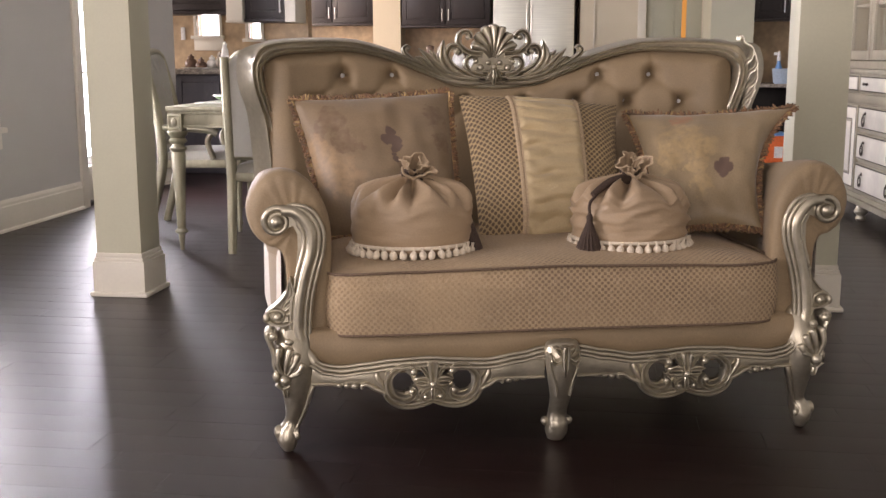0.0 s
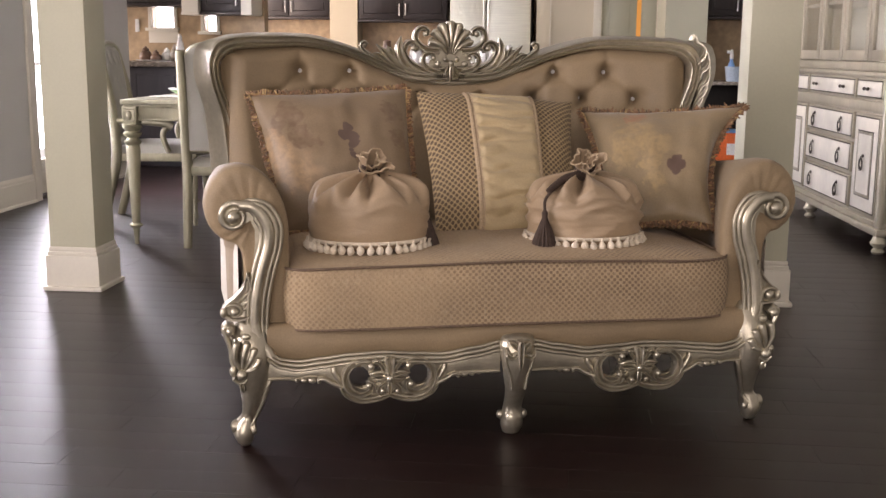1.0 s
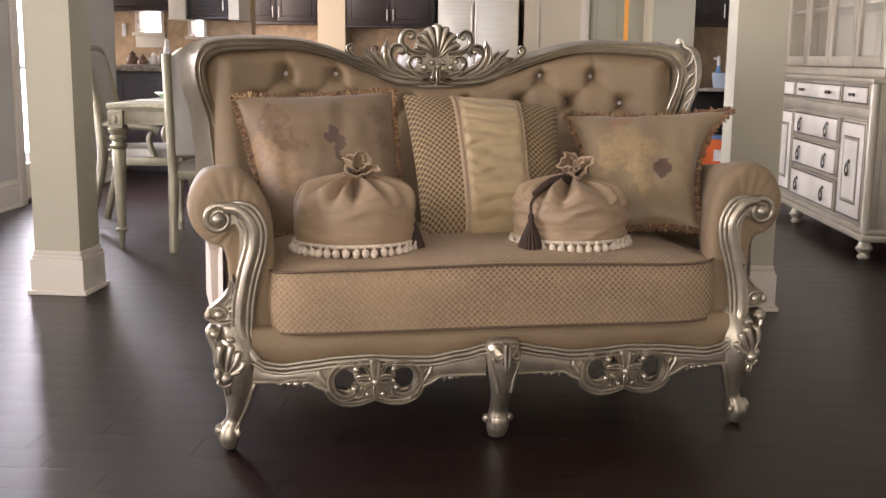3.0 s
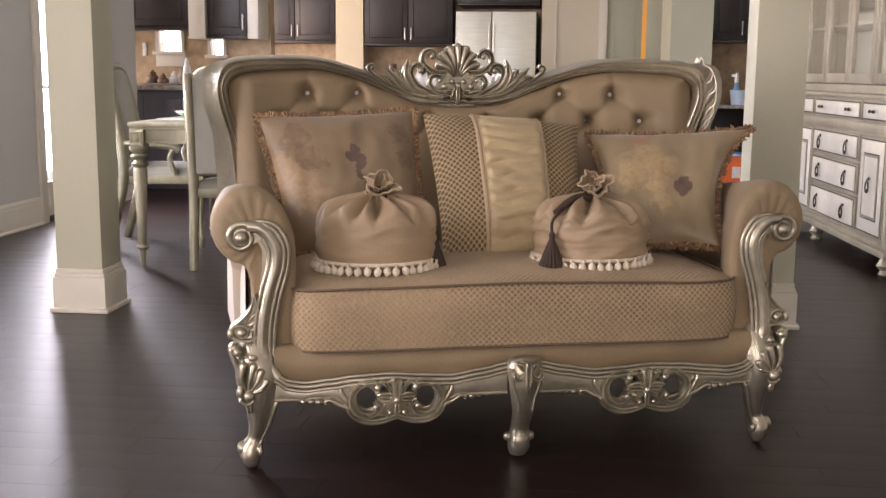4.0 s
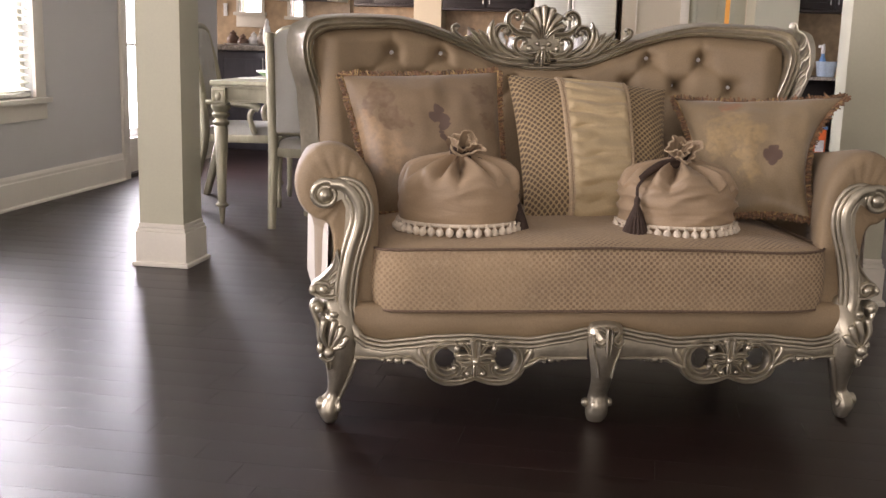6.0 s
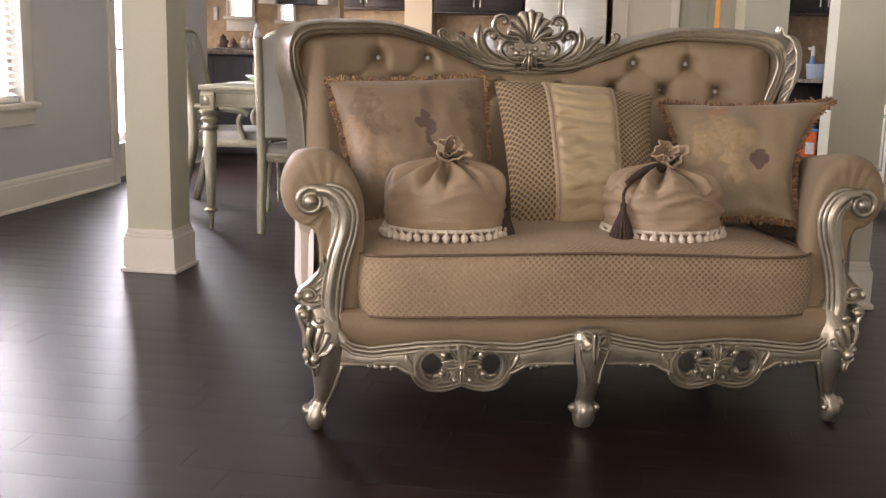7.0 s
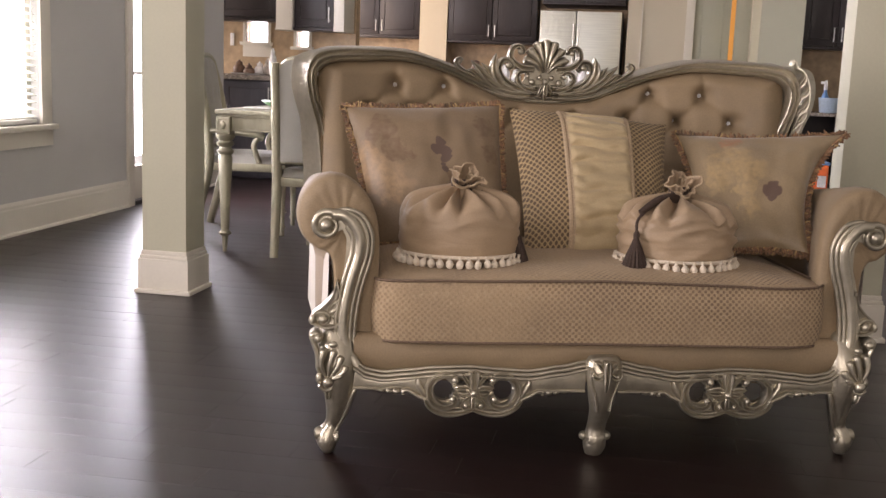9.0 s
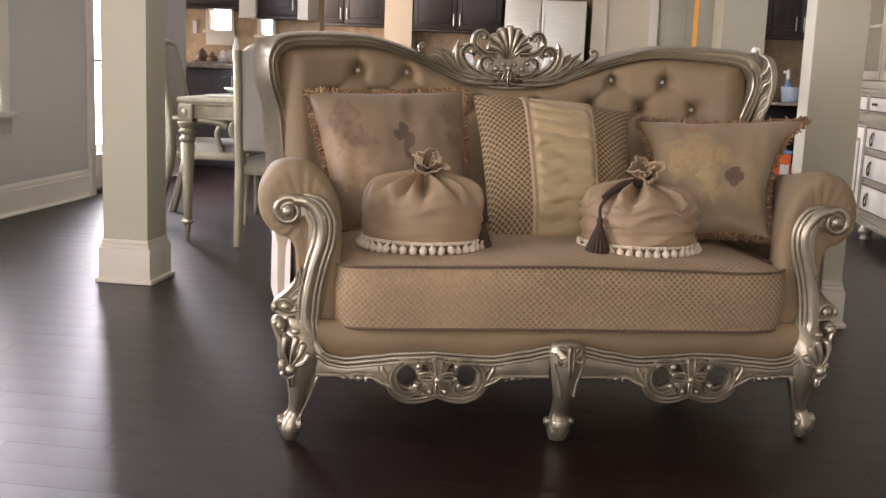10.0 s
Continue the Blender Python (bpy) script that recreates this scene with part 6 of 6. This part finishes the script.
for x, y, r, h, mt, lab in ((-2.55, 9.70, 0.055, 0.10, "brown", "dark brown round crock on granite"), (-2.44, 9.66, 0.05, 0.07, "brown", "brown lidded bowl on granite"), (-2.36, 9.72, 0.05, 0.09, "white", "pale ceramic canister on granite"), (-2.27, 9.68, 0.04, 0.12, "granite", "speckled stone jar on granite"), (-2.20, 9.62, 0.036, 0.21, "white", "tall white bottle on granite")):
    o = thing("canister" if h < 0.2 else "bottle", pose(x, y, 0.925), lab, "jar")
    part("vessel", lathe([(r * 0.7, 0), (r, h * 0.15), (r * 1.05, h * 0.5), (r * 0.8, h * 0.8), (r * 0.5, h * 0.9), (r * 0.55, h), (0.0001, h)], 16), mt, o)
    part("lid", lathe([(r * 0.58, h), (r * 0.5, h + 0.012), (0.012, h + 0.018), (0.010, h + 0.03), (0.0001, h + 0.032)], 14), mt, o)
tr = thing("tray", pose(-2.42, 9.58, 0.925), "pale oval tray on the granite worktop", "tray")
part("tray_dish", moved(lathe([(0.0001, 0), (0.10, 0), (0.13, 0.014), (0.12, 0.014), (0.09, 0.006), (0.0001, 0.006)], 24), Matrix.Diagonal((1.4, 0.6, 1, 1))), "white", tr)

# island with things on it
isl = thing("kitchen_island", pose(0.15, 10.9, 0), "dark espresso kitchen island with granite top", "island")
part("island_body", box(-0.95, 0.95, -0.38, 0.38, 0, 0.88, 0.006), "cabinet", isl)
part("worktop", box(-1.02, 1.02, -0.46, 0.46, 0.88, 0.92, 0.008), "granite", isl)
for x in (-0.6, 0.0, 0.6):
    part("panel", box(x - 0.25, x + 0.25, -0.392, -0.378, 0.12, 0.80, 0.006), "cabinet", isl)
for x, r, h, mt, lab in ((-0.36, 0.06, 0.17, "white", "white ceramic canister on the island"), (-0.24, 0.045, 0.13, "white", "small white ceramic pot on the island"), (-0.64, 0.05, 0.20, "brown", "dark round vase on the island"), (-0.50, 0.045, 0.15, "steel", "steel kettle on the island"), (0.30, 0.035, 0.20, "white", "tall white pitcher on the island"), (0.40, 0.05, 0.19, "white", "white tissue box on the island"), (0.55, 0.04, 0.16, "white", "white cup on the island")):
    o = thing("canister", pose(0.15 + x - 0.02, 10.72, 0.92), lab, "jar")
    part("vessel", lathe([(r * 0.8, 0), (r, h * 0.1), (r * 1.05, h * 0.6), (r * 0.7, h * 0.85), (r * 0.75, h), (0.0001, h)], 16), mt, o)
    part("lid", lathe([(r * 0.8, h), (r * 0.7, h + 0.01), (0.0001, h + 0.02)], 14), mt, o)
# window light above is blocked by the room; the pantry door stands ajar with a warm light behind it
ca = thing("door_2", pose(0, 12.42, 0), "grey panel door ajar in pale casing, warm light beyond", "door", kind="structure")
part("casing", box(1.525, 1.615, -0.025, 0.0, 0, 2.13, 0.006), "trim", ca)
part("casing", box(2.215, 2.285, -0.025, 0.0, 0, 2.13, 0.006), "trim", ca)
part("casing", box(1.615, 2.215, -0.025, 0.0, 2.05, 2.13, 0.006), "trim", ca)
lf_ = part("leaf", join(box(1.622, 1.998, 0.03, 0.07, 0.01, 2.04, 0.003), box(1.70, 1.92, 0.018, 0.034, 0.25, 0.95, 0.010), box(1.70, 1.92, 0.018, 0.034, 1.1, 1.9, 0.010)), "door", ca)
part("leaf", box(2.05, 2.212, 0.03, 0.07, 0.01, 2.04, 0.003), "door", ca)
setting("wall_pantry_back", box(1.05, 2.30, 12.90, 12.95, 0, TOP), "wall", "painted pantry wall behind the door", "wall")
setting("backdrop_warm_light", box(1.9, 2.2, 12.80, 12.82, 0.2, 2.0), "warm", "warm lamp light inside the pantry", "backdrop")
bead = setting("trim_corner", box(1.048, 1.062, 12.395, 12.42, 0, TOP), "trim", "pale corner bead on the wall", "trim")

# desk nook at the end of the kitchen
cabinet(2.66, 3.34, 11.72, 12.05, 1.41, 2.4, 2, "dark espresso upper cabinet over the desk nook")
wall_with_holes("wall_nook_north", "x", 12.05, 0.12, 2.64, RIGHT, [], "tile", label="tan tiled wall over the desk")
dk = thing("desk", pose(3.0, 11.7, 0), "dark built-in desk with granite top in a nook", "desk")
part("desktop", box(-0.34, 0.34, -0.32, 0.34, 0.72, 0.755, 0.006), "granite", dk)
part("pedestal", box(0.10, 0.34, -0.28, 0.34, 0.0, 0.72, 0.004), "cabinet", dk)
part("modesty_panel", box(-0.34, 0.10, 0.28, 0.32, 0.1, 0.72, 0.004), "cabinet", dk)
bt_ = thing("spray_bottle", pose(2.90, 11.50, 0.755), "blue and white plastic spray bottle on the desk", "bottle")
part("bottle", lathe([(0.035, 0), (0.04, 0.02), (0.038, 0.15), (0.018, 0.20), (0.016, 0.23), (0.0001, 0.23)], 16), "blue", bt_)
part("nozzle", join(lathe([(0.02, 0.225), (0.02, 0.265), (0.012, 0.32), (0.0001, 0.32)], 14), box(-0.05, 0.01, -0.01, 0.01, 0.28, 0.31, 0.005)), "white", bt_)
bx = thing("plastic_tub", pose(2.93, 11.44, 0.755), "light blue plastic tub with clutter on the desk", "tub")
part("tub", lathe([(0.07, 0), (0.085, 0.01), (0.10, 0.14), (0.105, 0.15), (0.09, 0.145), (0.0001, 0.13)], 20), "pale_blue", bx)
bk = thing("papers", pose(3.02, 11.48, 0.755, 0, 12, 0), "upright tan folders leaning on the desk", "folder")
part("folder", box(-0.012, 0.012, -0.08, 0.08, 0.002, 0.32, 0.003), "braid", bk)
part("folder", box(0.016, 0.03, -0.08, 0.08, 0.002, 0.28, 0.003), "white", bk)
og = thing("storage_box", pose(2.80, 11.05, 0), "orange plastic storage box with white label on the floor", "box")
part("tub", join(box(-0.11, 0.11, -0.12, 0.12, 0, 0.28, 0.02)), "orange", og)
part("lid", box(-0.118, 0.118, -0.128, 0.128, 0.272, 0.30, 0.008), "blue", og)
part("label", box(0.01, 0.09, -0.1235, -0.1195, 0.06, 0.17), "white", og, "white paper label")


# ---- floor: planks along x ----
floor = setting("floor", box(-4.74, RIGHT + 0.14, BACK - 0.14, FAR + 0.14, -0.1, -0.004), "seam", "dark espresso hardwood plank floor, glossy with fine seams", "floor")
PW = 0.127
rnd = random.Random(11)
LENGTHS = (0.45, 0.65, 0.85, 1.05, 1.25)
stock = {}


def plank_mesh(length):
    """One board with eased edges, its top at the floor's level."""
    if length not in stock:
        e, h = 0.0002, PW / 2 - 0.0003
        a = length / 2 - 0.0005
        top = [(-a + e, -h + e, 0), (a - e, -h + e, 0), (a - e, h - e, 0), (-a + e, h - e, 0)]
        mid_ = [(-a, -h, -0.0003), (a, -h, -0.0003), (a, h, -0.0003), (-a, h, -0.0003)]
        low = [(x, y, -0.012) for x, y, _ in mid_]
        me = bpy.data.meshes.new("plank")
        fs = [(0, 1, 2, 3)] + [(4 + i, 4 + (i + 1) % 4, (i + 1) % 4, i) for i in range(4)] + [(8 + i, 8 + (i + 1) % 4, 4 + (i + 1) % 4, 4 + i) for i in range(4)]
        me.from_pydata(top + mid_ + low, [], fs)
        me.materials.append(M["floor"])
        me.shade_flat()
        stock[length] = me
    return stock[length]


rest_v, rest_f = [], []
y = BACK
near = 0
while y < FAR:
    x = -4.7 - rnd.uniform(0, 0.9) if y > 8.7 else LEFT - rnd.uniform(0, 0.9)
    while x < RIGHT + 0.1:
        L_ = rnd.choice(LENGTHS)
        cx_, cy_ = x + L_ / 2, y + PW / 2
        me = plank_mesh(L_)
        tilt = (rnd.uniform(-0.0001, 0.0001), rnd.uniform(-0.010, 0.010), rnd.uniform(-0.004, 0.004))
        if 1.6 < cy_ < 6.6 and -2.4 < cx_ < 3.2 and near < 300:
            o = new("plank", me)
            o.parent = floor
            o.matrix_basis = pose(cx_, cy_, -0.0003 + tilt[0], tilt[1], tilt[2], 0)
            near += 1
        else:
            k = len(rest_v)
            rest_v += [(v.co.x + cx_, v.co.y + cy_, v.co.z + tilt[0]) for v in me.vertices]
            rest_f += [tuple(i + k for i in p_.vertices) for p_ in me.polygons]
        x += L_
    y += PW
o = part("far_planks", (rest_v, rest_f), "floor", floor, smooth=False)
o["kind"] = "stuff"
